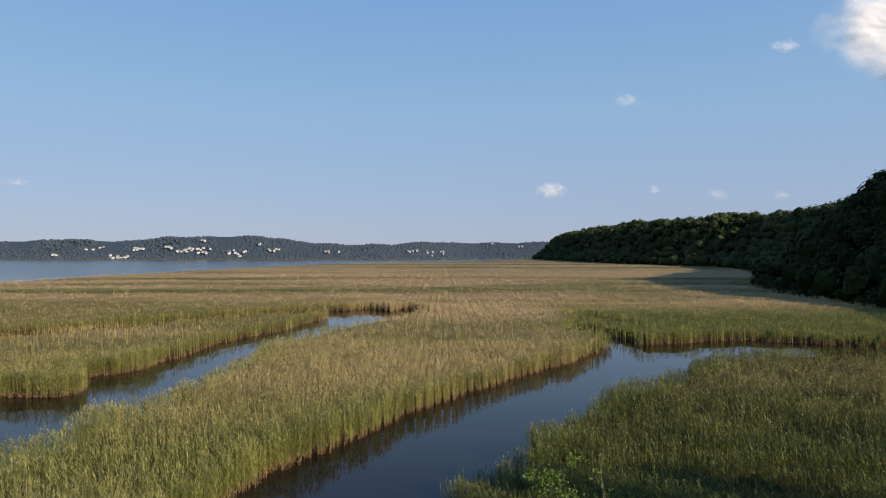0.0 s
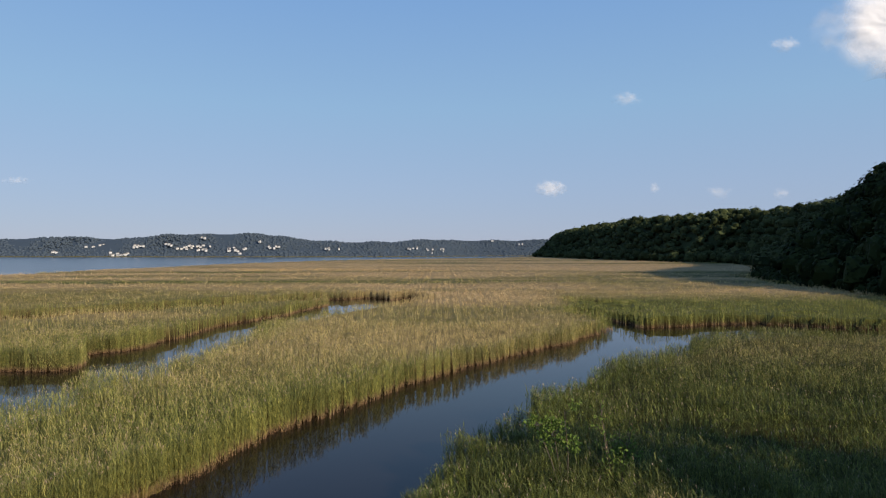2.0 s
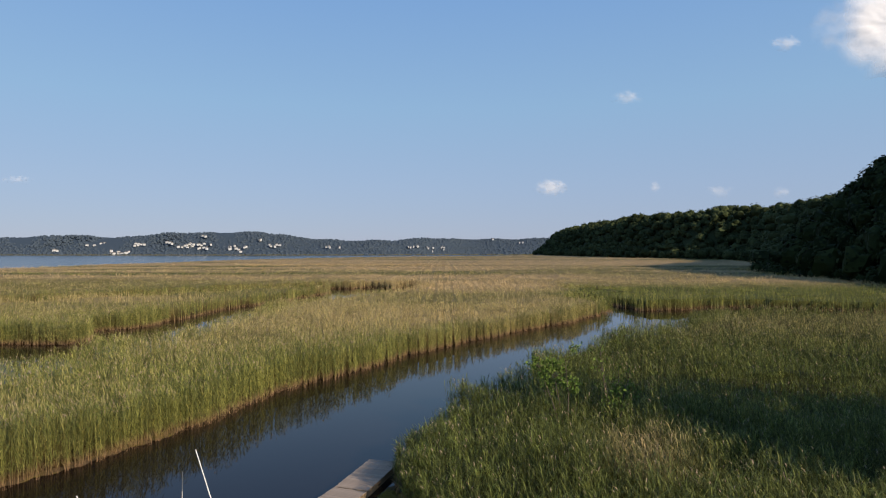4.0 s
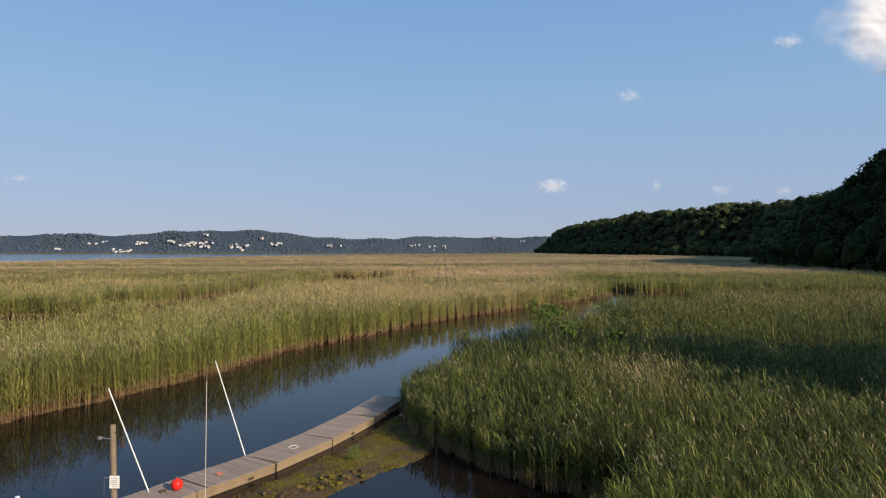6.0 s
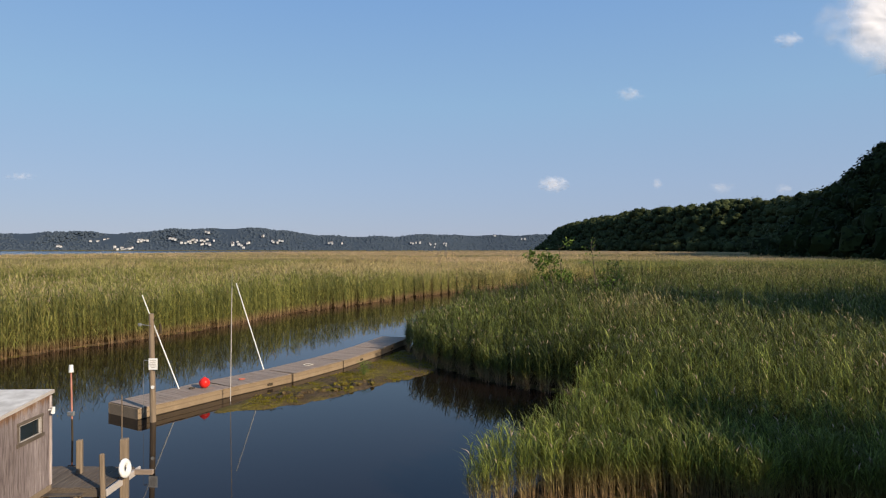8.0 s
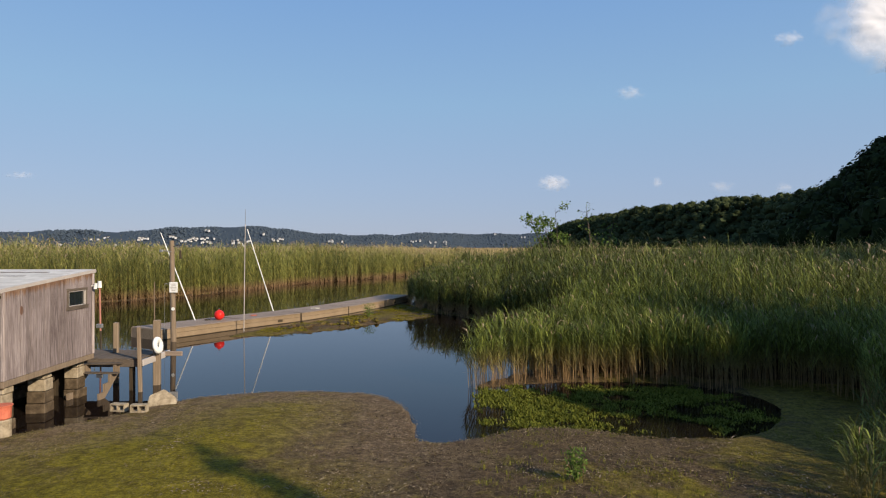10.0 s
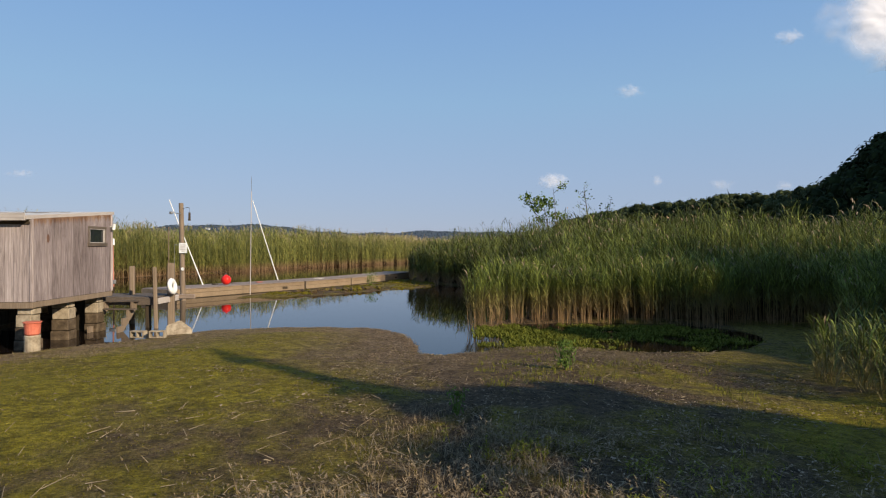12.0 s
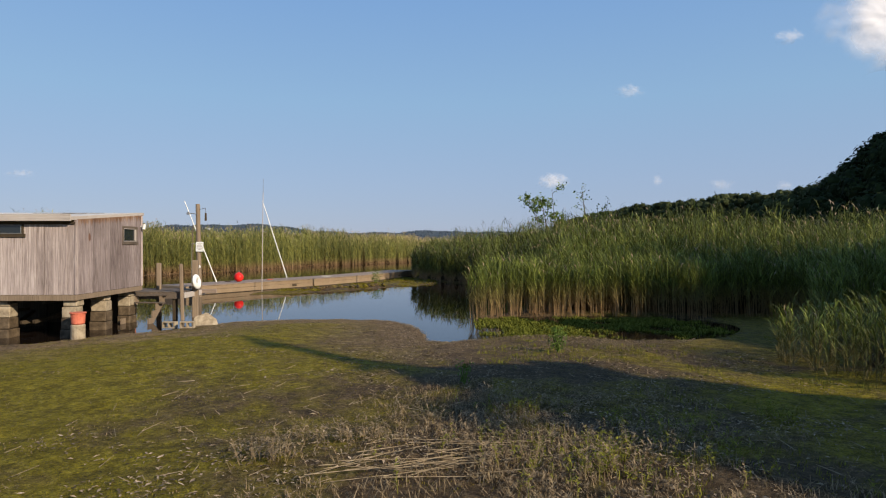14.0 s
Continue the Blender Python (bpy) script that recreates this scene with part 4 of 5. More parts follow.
for i in range(10):
    t0, t1 = i * 0.63, (i + 1) * 0.63
    rod(bm, (0.05 * math.cos(t0), 0, 0.53 + 0.05 * math.sin(t0)), (0.05 * math.cos(t1), 0, 0.53 + 0.05 * math.sin(t1)), 0.012, None, 6)
part("eyelet", bm, METAL, buoy)


def coil(name, loc, r, turns, mt, label):
    bm = bmesh.new()
    rg = random.Random(int(r * 1000))
    pts = [(math.cos(i * 0.5) * r * rg.uniform(0.6, 1.1), math.sin(i * 0.5) * r * rg.uniform(0.6, 1.1), 0.015 + 0.004 * (i % 7)) for i in range(int(turns * 12.6))]
    for p, q in zip(pts, pts[1:]):
        rod(bm, p, q, 0.014, None, 5)
    ob = part(name, bm, mt, None)
    ob.location = loc
    return tagged(ob, label, "rope")


coil("rope", (-10.9, 26.3, DECK_Z), 0.16, 3, ORANGE, "loose red line heaped on the dock boards")
coil("rope", (-8.4, 30.3, DECK_Z), 0.3, 2, ROPE, "pale rope lying loose on the dock boards")
coil("rope", (-12.6, 24.2, DECK_Z), 0.14, 3, WET_WOOD, "dark mooring line beside the red buoy")


# ---------------------------------------------------------------- poles
def pole(name, a, b, r0, r1, mt, label, category="pole"):
    bm = bmesh.new()
    rod(bm, (0, 0, 0), Vector(b) - Vector(a), r0, r1, 10)
    ob = part(name, bm, mt)
    ob.location = a
    return tagged(ob, label, category)


pole("leaning_pole", (-13.2, 24.2, DECK_Z - 0.03), (-15.0, 24.3, 4.9), 0.03, 0.024, WHITE, "white pole leaning outward from the dock")
pole("leaning_pole", (-10.6, 29.1, DECK_Z - 0.03), (-12.15, 29.2, 5.22), 0.03, 0.024, WHITE, "white pole leaning outward from the dock")
staff = tagged(empty("antenna_staff", (-10.62, 23.75, -0.6)), "thin pale staff standing in the water beside the dock", "staff")
bm = bmesh.new()
rod(bm, (0, 0, 0), (0.08, 0, 5.9), 0.022, 0.018, 8)
part("shaft", bm, TRIM, staff)
bm = bmesh.new()
rod(bm, (0.08, 0, 5.9), (0.09, 0, 6.65), 0.012, 0.008, 6)
part("tip", bm, METAL, staff)

mast = tagged(empty("utility_pole", (-12.62, 20.2, -0.8)), "weathered wooden pole rising from the water with a white notice board", "pole")
bm = bmesh.new()
rod(bm, (0.05, 0, 0), (-0.04, 0, 5.25), 0.125, 0.10, 12)
part("shaft", bm, POST, mast)
bm = bmesh.new()
box(bm, 0.36, 0.03, 0.46, Matrix.Translation((0.1, -0.145, 3.2)), 0.006)
board = part("notice_board", bm, WHITE, mast, "small white notice board")
for k, wide in enumerate((0.26, 0.22, 0.27, 0.24, 0.16)):
    bm = bmesh.new()
    box(bm, wide, 0.006, 0.026, Matrix.Translation((0.1, -0.1625, 3.34 - 0.07 * k)))
    part("line_of_writing", bm, TRIM, board, "faded grey line of writing")
bm = bmesh.new()
rod(bm, (0, -0.1, 4.75), (-0.42, -0.12, 4.82), 0.02, None, 6)
box(bm, 0.14, 0.1, 0.12, Matrix.Translation((-0.45, -0.12, 4.8)), 0.02)
part("lamp_arm", bm, METAL, mast)
bm = bmesh.new()
rod(bm, (0, -0.05, 4.98), (0.34, -0.05, 5.06), 0.012, None, 6)
rod(bm, (0.34, -0.05, 5.06), (0.36, -0.05, 4.8), 0.008, None, 6)
rod(bm, (0.36, -0.05, 4.45), (0.36, -0.05, 4.82), 0.06, 0.045, 8)
part("hanging_lantern", bm, WET_WOOD, mast)
bm = bmesh.new()
rod(bm, (0.07, -0.115, 2.25), (0.07, -0.14, 2.25), 0.075, None, 16)
part("reflector", bm, WHITE, mast)
bm = bmesh.new()
rod(bm, (-0.02, -0.1, 3.32), (-0.3, -0.1, 3.36), 0.015, None, 6)
rod(bm, (-0.3, -0.1, 3.36), (-0.32, -0.1, 1.2), 0.006, None, 5)
part("cable", bm, METAL, mast)

marker = tagged(empty("channel_marker", (-14.4, 17.67, -0.6)), "thin faded red pole with a white can on top", "marker")
bm = bmesh.new()
rod(bm, (-0.026, 0, 1.4), (-0.06, 0, 3.15), 0.034, 0.03, 8)
part("shaft", bm, FADED_RED, marker)
bm = bmesh.new()
rod(bm, (0, 0, 0), (-0.026, 0, 1.4), 0.036, 0.034, 8)
part("wet_foot", bm, WET_WOOD, marker, "dark wet lower end")
bm = bmesh.new()
rod(bm, (-0.06, 0, 3.13), (-0.06, 0, 3.40), 0.085, 0.07, 12)
part("can", bm, WHITE, marker)
bm = bmesh.new()
box(bm, 0.26, 0.1, 0.16, Matrix.Translation((-0.05, -0.02, 1.6)), 0.02)
part("bracket", bm, METAL, marker)


# ---------------------------------------------------------------- hut on piers
HUT_W, HUT_D, HUT_H, SLOPE = 4.6, 3.85, 1.99, 0.075
hut = empty("boat_shed", (-10.45, 6.4, 1.15))
hut.rotation_euler = (0, 0, radians(2.2))
tagged(hut, "grey weathered plank shed on concrete piers over the mud", "shed")


def siding_side():
    m, nt, b = node_mat("side_siding")
    v = coords(nt, (40, 40, 1.7))
    f = noise_tex(nt, v, 1.0, 6.0, 0.65, 0, 0.9)
    g = noise_tex(nt, coords(nt, (1.3, 1.3, 0.7)), 1.0, 4.0, 0.6)
    sv = calc(nt, "ADD", calc(nt, "MULTIPLY", f, 0.72), calc(nt, "MULTIPLY", g, 0.21))
    sv = calc(nt, "ADD", sv, calc(nt, "MULTIPLY", calc(nt, "SUBTRACT", rand_object(nt), 0.5), 0.10), True)
    grey = ramp(nt, sv, [(0.32, (0.085, 0.064, 0.060)), (0.48, (0.22, 0.178, 0.172)), (0.64, (0.39, 0.33, 0.32))])
    brown = ramp(nt, sv, [(0.30, (0.070, 0.034, 0.020)), (0.48, (0.19, 0.108, 0.066)), (0.66, (0.40, 0.30, 0.22))])
    tc = nt.nodes.new("ShaderNodeTexCoord")
    sp = nt.nodes.new("ShaderNodeSeparateXYZ")
    nt.links.new(tc.outputs["Object"], sp.inputs[0])
    edge = calc(nt, "SUBTRACT", sp.outputs[2], calc(nt, "MULTIPLY", sp.outputs[1], SLOPE))
    edge = calc(nt, "ADD", edge, calc(nt, "MULTIPLY", noise_tex(nt, coords(nt, (1, 9, 2)), 1.0, 3.0), 0.42))
    nt.links.new(mix(nt, ramp(nt, calc(nt, "SUBTRACT", edge, HUT_H - 0.20), [(0.22, (0, 0, 0)), (0.34, (1, 1, 1))]), grey, brown), b.inputs["Base Color"])
    b.inputs["Roughness"].default_value = 0.85
    bump(nt, b, f, 0.5, 0.006)
    return m


SIDE_WOOD = siding_side()


def plank(x0, x1, y0, y1, z0, zt0, zt1, mt, thick=0.03):
    """A vertical board along x (front) or y (side), with a sloping top."""
    bm = bmesh.new()
    front = abs(x1 - x0) > abs(y1 - y0)
    vs = []
    for out in (0, 1):
        ox, oy = (0, -thick * out) if front else (thick * out, 0)
        vs.append([bm.verts.new((x0 + ox, y0 + oy, z0)), bm.verts.new((x1 + ox, y1 + oy, z0)), bm.verts.new((x1 + ox, y1 + oy, zt1)), bm.verts.new((x0 + ox, y0 + oy, zt0))])
    bm.faces.new(vs[1])
    bm.faces.new(vs[0][::-1])
    for i in range(4):
        j = (i + 1) % 4
        bm.faces.new((vs[0][i], vs[0][j], vs[1][j], vs[1][i]))
    bmesh.ops.recalc_face_normals(bm, faces=bm.faces)
    part("plank", bm, mt, hut)


def roof_at(y):
    return HUT_H + SLOPE * y


SW = (2.55, 3.45, 1.40, 1.84)
FW = (-2.9, -1.36, 1.58, 1.86)
y = 0.0
rng = random.Random(9)
while y < HUT_D - 0.01:
    w = min(0.195, HUT_D - y)
    if y < SW[0] - 0.001 < y + w:
        w = SW[0] - y
    if y < SW[1] - 0.001 < y + w:
        w = SW[1] - y
    a, b = y + 0.004, y + w - 0.004
    lift = rng.uniform(-0.006, 0.006)
    t = 0.03 + lift
    if SW[0] - 0.01 <= y < SW[1] - 0.01:
        plank(0, 0, a, b, 0, SW[2], SW[2], SIDE_WOOD, t)
        plank(0, 0, a, b, SW[3], roof_at(a) - 0.01, roof_at(b) - 0.01, SIDE_WOOD, t)
    else:
        plank(0, 0, a, b, 0, roof_at(a) - 0.01, roof_at(b) - 0.01, SIDE_WOOD, t)
    y += w
x = 0.0
while x > -HUT_W + 0.01:
    w = 0.2
    for cut in FW[:2]:
        if x - w < cut < x:
            w = x - cut
    a, b = x - w + 0.004, x - 0.004
    t = 0.03 + rng.uniform(-0.006, 0.006)
    if FW[0] - 0.01 <= x - w and x <= FW[1] + 0.01:
        plank(a, b, 0, 0, 0, FW[2], FW[2], SIDING, t)
        plank(a, b, 0, 0, FW[3], HUT_H - 0.01, HUT_H - 0.01, SIDING, t)
    else:
        plank(a, b, 0, 0, 0, HUT_H - 0.01, HUT_H - 0.01, SIDING, t)
    x -= w
# inner shell, with the window openings left free
bm = bmesh.new()
box(bm, 0.06, HUT_D, 0.2, Matrix.Translation((-HUT_W, HUT_D / 2, 0.1)))
part("sill_plate", bm, WET_WOOD, hut)
bm = bmesh.new()
box(bm, HUT_W, 0.05, roof_at(HUT_D) - 0.02, Matrix.Translation((-HUT_W / 2, HUT_D - 0.03, roof_at(HUT_D) / 2)))
part("back_wall", bm, SIDING, hut)
bm = bmesh.new()
box(bm, 0.05, HUT_D, HUT_H, Matrix.Translation((-HUT_W + 0.03, HUT_D / 2, HUT_H / 2)))
part("end_wall", bm, SIDING, hut)
bm = bmesh.new()
box(bm, HUT_W, HUT_D, 0.08, Matrix.Translation((-HUT_W / 2, HUT_D / 2, -0.045)))
part("floor_deck", bm, WET_WOOD, hut)
# dark strip on the planks in place of the shadow line under the fascia
bm = bmesh.new()
box(bm, HUT_W, 0.02, 0.07, Matrix.Translation((-HUT_W / 2, -0.048, HUT_H - 0.11)), 0.004)
part("frieze", bm, WET_WOOD, hut)
# corner boards and skirting beams
for cx, cy, hh in ((0.012, -0.012, HUT_H - 0.02), (0.022, HUT_D - 0.03, roof_at(HUT_D) - 0.03)):
    bm = bmesh.new()
    box(bm, 0.075, 0.075, hh, Matrix.Translation((cx, cy, hh / 2)), 0.008)
    part("corner_board", bm, SIDING, hut)
bm = bmesh.new()
box(bm, HUT_W + 0.1, 0.09, 0.15, Matrix.Translation((-HUT_W / 2, -0.01, -0.085)), 0.01)
part("beam", bm, POST, hut)
bm = bmesh.new()
box(bm, 0.09, HUT_D, 0.14, Matrix.Translation((0.0, HUT_D / 2, -0.08)) , 0.01)
part("beam", bm, POST, hut)
for jx in (-0.9, -1.8, -2.7, -3.6):
    bm = bmesh.new()
    box(bm, 0.07, HUT_D - 0.2, 0.16, Matrix.Translation((jx, HUT_D / 2, -0.17)), 0.006)
    part("joist", bm, WET_WOOD, hut)
# roof
tilt = math.atan(SLOPE)
rm = Matrix.Translation((-HUT_W / 2 - 0.11, HUT_D / 2 - 0.02, roof_at(HUT_D / 2) + 0.045)) @ Matrix.Rotation(tilt, 4, "X")
bm = bmesh.new()
box(bm, HUT_W + 0.18, HUT_D + 0.42, 0.05, rm, 0.008)
roof = part("roof", bm, ROOFING, hut, "pale sheet roof with dark seams")
bm = bmesh.new()
box(bm, HUT_W + 0.22, 0.035, 0.18, rm @ Matrix.Translation((0, -HUT_D / 2 - 0.23, 0.0)), 0.006)
part("fascia", bm, TRIM, roof)
bm = bmesh.new()
box(bm, 0.035, HUT_D + 0.42, 0.10, rm @ Matrix.Translation((HUT_W / 2 + 0.11, 0, -0.02)), 0.006)
part("fascia", bm, TRIM, roof)
for k in range(4):
    bm = bmesh.new()
    box(bm, 1.3 + 0.25 * k, 0.05, 0.012, rm @ Matrix.Translation((0.9 - 0.25 * k, 1.35 - 0.85 * k, 0.029)), 0.003)
    part("seam", bm, WET_WOOD, roof)


def window(axis, a, b, z0, z1, off):
    bm = bmesh.new()
    fr = 0.05
    mid, wd, hh = (a + b) / 2, b - a, z1 - z0

    def put(u, z, w, h, d, extra=0.0):
        c = (u, -off - extra, z) if axis == "x" else (off + extra, u, z)
        s = (w, d, h) if axis == "x" else (d, w, h)
        box(bm, *s, Matrix.Translation(c), 0.004)

    put(mid, z1 + 0.015, wd + 0.12, fr + 0.02, 0.05)
    put(mid, z0 - 0.03, wd + 0.16, fr + 0.04, 0.07)
    put(a - 0.012, (z0 + z1) / 2, fr, hh, 0.05)
    put(b + 0.012, (z0 + z1) / 2, fr, hh, 0.05)
    w = part("window", bm, WET_WOOD if axis == "x" else OLD_DECK, hut)
    bm = bmesh.new()
    put(mid, z1 - 0.03, wd - 0.04, 0.02, 0.03, 0.004)
    put(mid, z0 + 0.03, wd - 0.04, 0.02, 0.03, 0.004)
    put(a + 0.035, (z0 + z1) / 2, 0.02, hh - 0.1, 0.03, 0.004)
    put(b - 0.035, (z0 + z1) / 2, 0.02, hh - 0.1, 0.03, 0.004)
    if axis == "y":
        put(b - 0.10, (z0 + z1) / 2, 0.02, hh - 0.1, 0.03, 0.004)
    part("sash", bm, TRIM if axis == "y" else METAL, w)
    bm = bmesh.new()
    put(mid, (z0 + z1) / 2, wd - 0.06, hh - 0.06, 0.008, -0.02)
    part("pane", bm, GLASS, w)


window("y", *SW, 0.028)
bm = bmesh.new()
bmesh.ops.create_cone(bm, cap_ends=True, segments=14, radius1=0.5, radius2=0.42, depth=1.0, matrix=pose(0, 0, 0, 0, 90, 0))
bmesh.ops.scale(bm, vec=(0.012, 0.11, 0.24), verts=bm.verts)
bmesh.ops.translate(bm, vec=(0.034, 0.62, 1.52), verts=bm.verts)
part("knot", bm, KNOT, hut, "dark reddish knot in the planks")
window("x", *FW, 0.028)
bm = bmesh.new()
rod(bm, (0.03, HUT_D - 0.1, 1.9), (0.16, HUT_D - 0.12, 1.92), 0.02, None, 8)
rod(bm, (0.14, HUT_D - 0.12, 1.82), (0.16, HUT_D - 0.12, 1.98), 0.05, 0.04, 10)
part("floodlight", bm, WHITE, hut, "small white floodlight")
# piers
for px_, py_, w_, hsp in ((-0.2, 0.22, 0.36, 1.0), (-0.3, 1.9, 0.42, 1.0), (-0.3, 3.5, 0.34, 0.95), (-2.0, 0.3, 0.4, 1.0), (-3.3, 0.3, 0.4, 1.0), (-1.9, 3.4, 0.4, 1.0), (-4.4, 0.3, 0.4, 1.0)):
    z0 = -0.16
    for k in range(4):
        hgt = 0.30 if k else 0.16
        bm = bmesh.new()
        grow = 1.0 + 0.05 * k + rng.uniform(-0.05, 0.05)
        box(bm, w_ * grow, 0.36 * (1 + 0.1 * k), hgt - 0.01, pose(px_ + rng.uniform(-0.02, 0.02), py_, z0 - hgt / 2, 0, 0, rng.uniform(-4, 4)), 0.02)
        part("pier_block", bm, CONCRETE if k < 2 else WET_CONCRETE, hut)
        z0 -= hgt
for k in range(16):
    bm = bmesh.new()
    box(bm, 0.27, 0.03, 1.15, pose(-0.75 - k * 0.245, 3.62 + rng.uniform(-0.02, 0.02), -0.75, 0, rng.uniform(-2, 2), 0), 0.004)
    part("skirt_board", bm, WET_WOOD, hut)
for k in range(9):
    bm = bmesh.new()
    box(bm, 0.1, rng.uniform(0.8, 1.6), 0.1, pose(rng.uniform(-3.6, -0.6), rng.uniform(1.2, 3.0), -0.55 - 0.06 * k, rng.uniform(-14, 14), 0, rng.uniform(-70, 70)), 0.01)
    part("timber", bm, WET_WOOD, hut)

pot = tagged(empty("red_tub", (-10.17, 6.0, 0.42)), "faded red plastic tub on a concrete stump", "tub")
part("body", lathe([(0.13, 0.0), (0.16, 0.03), (0.175, 0.28), (0.20, 0.285), (0.20, 0.31), (0.16, 0.312)], 18), ORANGE, pot)
ob = part("concrete_stump", lathe([(0.17, -0.1), (0.17, 0.3), (0.16, 0.318)], 16), CONCRETE)
ob.location = (-10.17, 6.0, 0.1)
tagged(ob, "short round concrete stump in the mud", "stump")


# ---------------------------------------------------------------- landing beside the hut
landing = tagged(empty("landing", (-10.98, 11.38, 0.18)), "small weathered plank landing behind the shed", "landing")
for i in range(20):
    bm = bmesh.new()
    box(bm, 0.148, 1.62, 0.04, pose(-1.5 + i * 0.158, rng.uniform(-0.03, 0.03), 0.73, 0, 0, rng.uniform(-0.4, 0.4)), 0.005)
    part("board", bm, OLD_DECK, landing)
for by_ in (-0.80, 0.80):
    bm = bmesh.new()
    box(bm, 3.25, 0.06, 0.2, Matrix.Translation((0.02, by_, 0.61)), 0.008)
    part("beam", bm, OLD_DECK, landing)
bm = bmesh.new()
box(bm, 0.06, 1.78, 0.18, Matrix.Translation((1.66, 0.05, 0.63)), 0.008)
part("beam", bm, TRIM, landing)
bm = bmesh.new()
box(bm, 0.7, 0.09, 0.14, Matrix.Translation((1.85, 0.62, 0.66)), 0.008)
part("beam_end", bm, DECK, landing)
for px_, py_ in ((-1.4, -0.7), (1.3, -0.7), (-1.4, 0.7)):
    bm = bmesh.new()
    box(bm, 0.13, 0.13, 1.5, Matrix.Translation((px_, py_, -0.1)), 0.01)
    part("leg", bm, WET_WOOD, landing)

steps = tagged(empty("steps", (-10.4, 10.15, 0.2)), "old plank steps leading down to the mud", "steps")
RISE, RUN = 0.21, 0.27
for sx_ in (-0.42, 0.42):
    bm = bmesh.new()
    teeth = [(0.36, 0.40), (0.36, 0.60)]
    for k in range(4):
        teeth += [(0.36 - RUN * (k + 1), 0.60 - RISE * k), (0.36 - RUN * (k + 1), 0.60 - RISE * (k + 1))]
    teeth += [(0.36 - RUN * 4 + 0.22, 0.60 - RISE * 4)]
    sides = [[bm.verts.new((sx_ + t, a, b)) for a, b in teeth] for t in (-0.03, 0.03)]
    bm.faces.new(sides[0])
    bm.faces.new(sides[1][::-1])
    for k in range(len(teeth)):
        m = (k + 1) % len(teeth)
        bm.faces.new((sides[0][k], sides[1][k], sides[1][m], sides[0][m]))
    bmesh.ops.recalc_face_normals(bm, faces=bm.faces)
    part("stringer", bm, POST, steps)
for k in range(2):
    bm = bmesh.new()
    box(bm, 1.15, 0.20, 0.035, pose(rng.uniform(-0.04, 0.04), 0.36 - RUN * (k + 0.5), 0.62 - RISE * k, 0, rng.uniform(-1.5, 1.5), rng.uniform(-3, 3)), 0.006)
    part("tread", bm, OLD_DECK, steps)


def post(x, y, z1, w, label, z0=-0.6, lean=0.0):
    bm = bmesh.new()
    box(bm, w, w, z1 - z0, pose(0, 0, (z1 - z0) / 2, 0, lean, 12), 0.018)
    ob = part("post", bm, POST)
    ob.location = (x, y, z0)
    return tagged(ob, label, "post", "posts beside the landing")


post(-9.3, 11.42, 1.95, 0.2, "thick square timber pile standing in the water")
post(-9.36, 10.46, 1.85, 0.11, "slim weathered post at the landing corner", -0.4, -1.5)
post(-10.66, 11.66, 1.84, 0.15, "short weathered post behind the landing")
post(-9.45, 11.58, 3.1, 0.03, "thin pale stake beside the timber pile")

bm = bmesh.new()
nmaj, nmin = 28, 10
rings = []
for i in range(nmaj):
    a = 2 * math.pi * i / nmaj
    rings.append([bm.verts.new(((0.165 + 0.095 * math.cos(b)) * math.cos(a), 0.065 * math.sin(b), (0.165 + 0.095 * math.cos(b)) * math.sin(a))) for b in [2 * math.pi * j / nmin for j in range(nmin)]])
for i in range(nmaj):
    p, q = rings[i], rings[(i + 1) % nmaj]
    for j in range(nmin):
        bm.faces.new((p[j], q[j], q[(j + 1) % nmin], p[(j + 1) % nmin]))
ring = part("life_ring", bm, WHITE)
for f in ring.data.polygons:
    f.use_smooth = True
ring.matrix_world = pose(-9.17, 11.2, 1.22, -10, 0, 87)
tagged(ring, "white life ring hung on the landing pile", "life ring")


# ---------------------------------------------------------------- blocks at the water's edge
def cinder(x, y, z, rz, label):
    bm = bmesh.new()
    t = 0.035
    for s in ((0.39, t, 0.19, 0, 0.078), (0.39, t, 0.19, 0, -0.078), (t, 0.13, 0.19, -0.178, 0), (t, 0.13, 0.19, 0, 0), (t, 0.13, 0.19, 0.178, 0)):
        box(bm, s[0], s[1], s[2], Matrix.Translation((s[3], s[4], 0)), 0.004)
    ob = part("cinder_block", bm, CONCRETE)
    ob.matrix_world = pose(x, y, z, 90, 0, rz)
    return tagged(ob, label, "block", "blocks at the water's edge")


cinder(-8.15, 7.95, 0.17, 6, "hollow concrete block lying on its side")
cinder(-8.75, 8.15, 0.14, -8, "hollow concrete block lying on its side")
bm = bmesh.new()
rim_pts = [(-0.36, 0.0), (0.36, 0.0), (0.34, 0.2), (0.05, 0.44), (-0.3, 0.3)]
front = [bm.verts.new((a, -0.08, b)) for a, b in rim_pts]
back = [bm.verts.new((a, 0.08, b)) for a, b in rim_pts]
bm.faces.new(front)
bm.faces.new(back[::-1])
for i in range(5):
    bm.faces.new((front[i], back[i], back[(i + 1) % 5], front[(i + 1) % 5]))
bmesh.ops.recalc_face_normals(bm, faces=bm.faces)
bmesh.ops.bevel(bm, geom=bm.edges[:], offset=0.02, segments=2, affect="EDGES")
bmesh.ops.rotate(bm, matrix=pose(0, 0, 0, -22, 0, 18).to_3x3(), verts=bm.verts)
ob = part("concrete_slab", bm, CONCRETE)
ob.location = (-7.95, 8.75, 0.0)
tagged(ob, "tilted broken slab of old concrete on the mud", "slab")


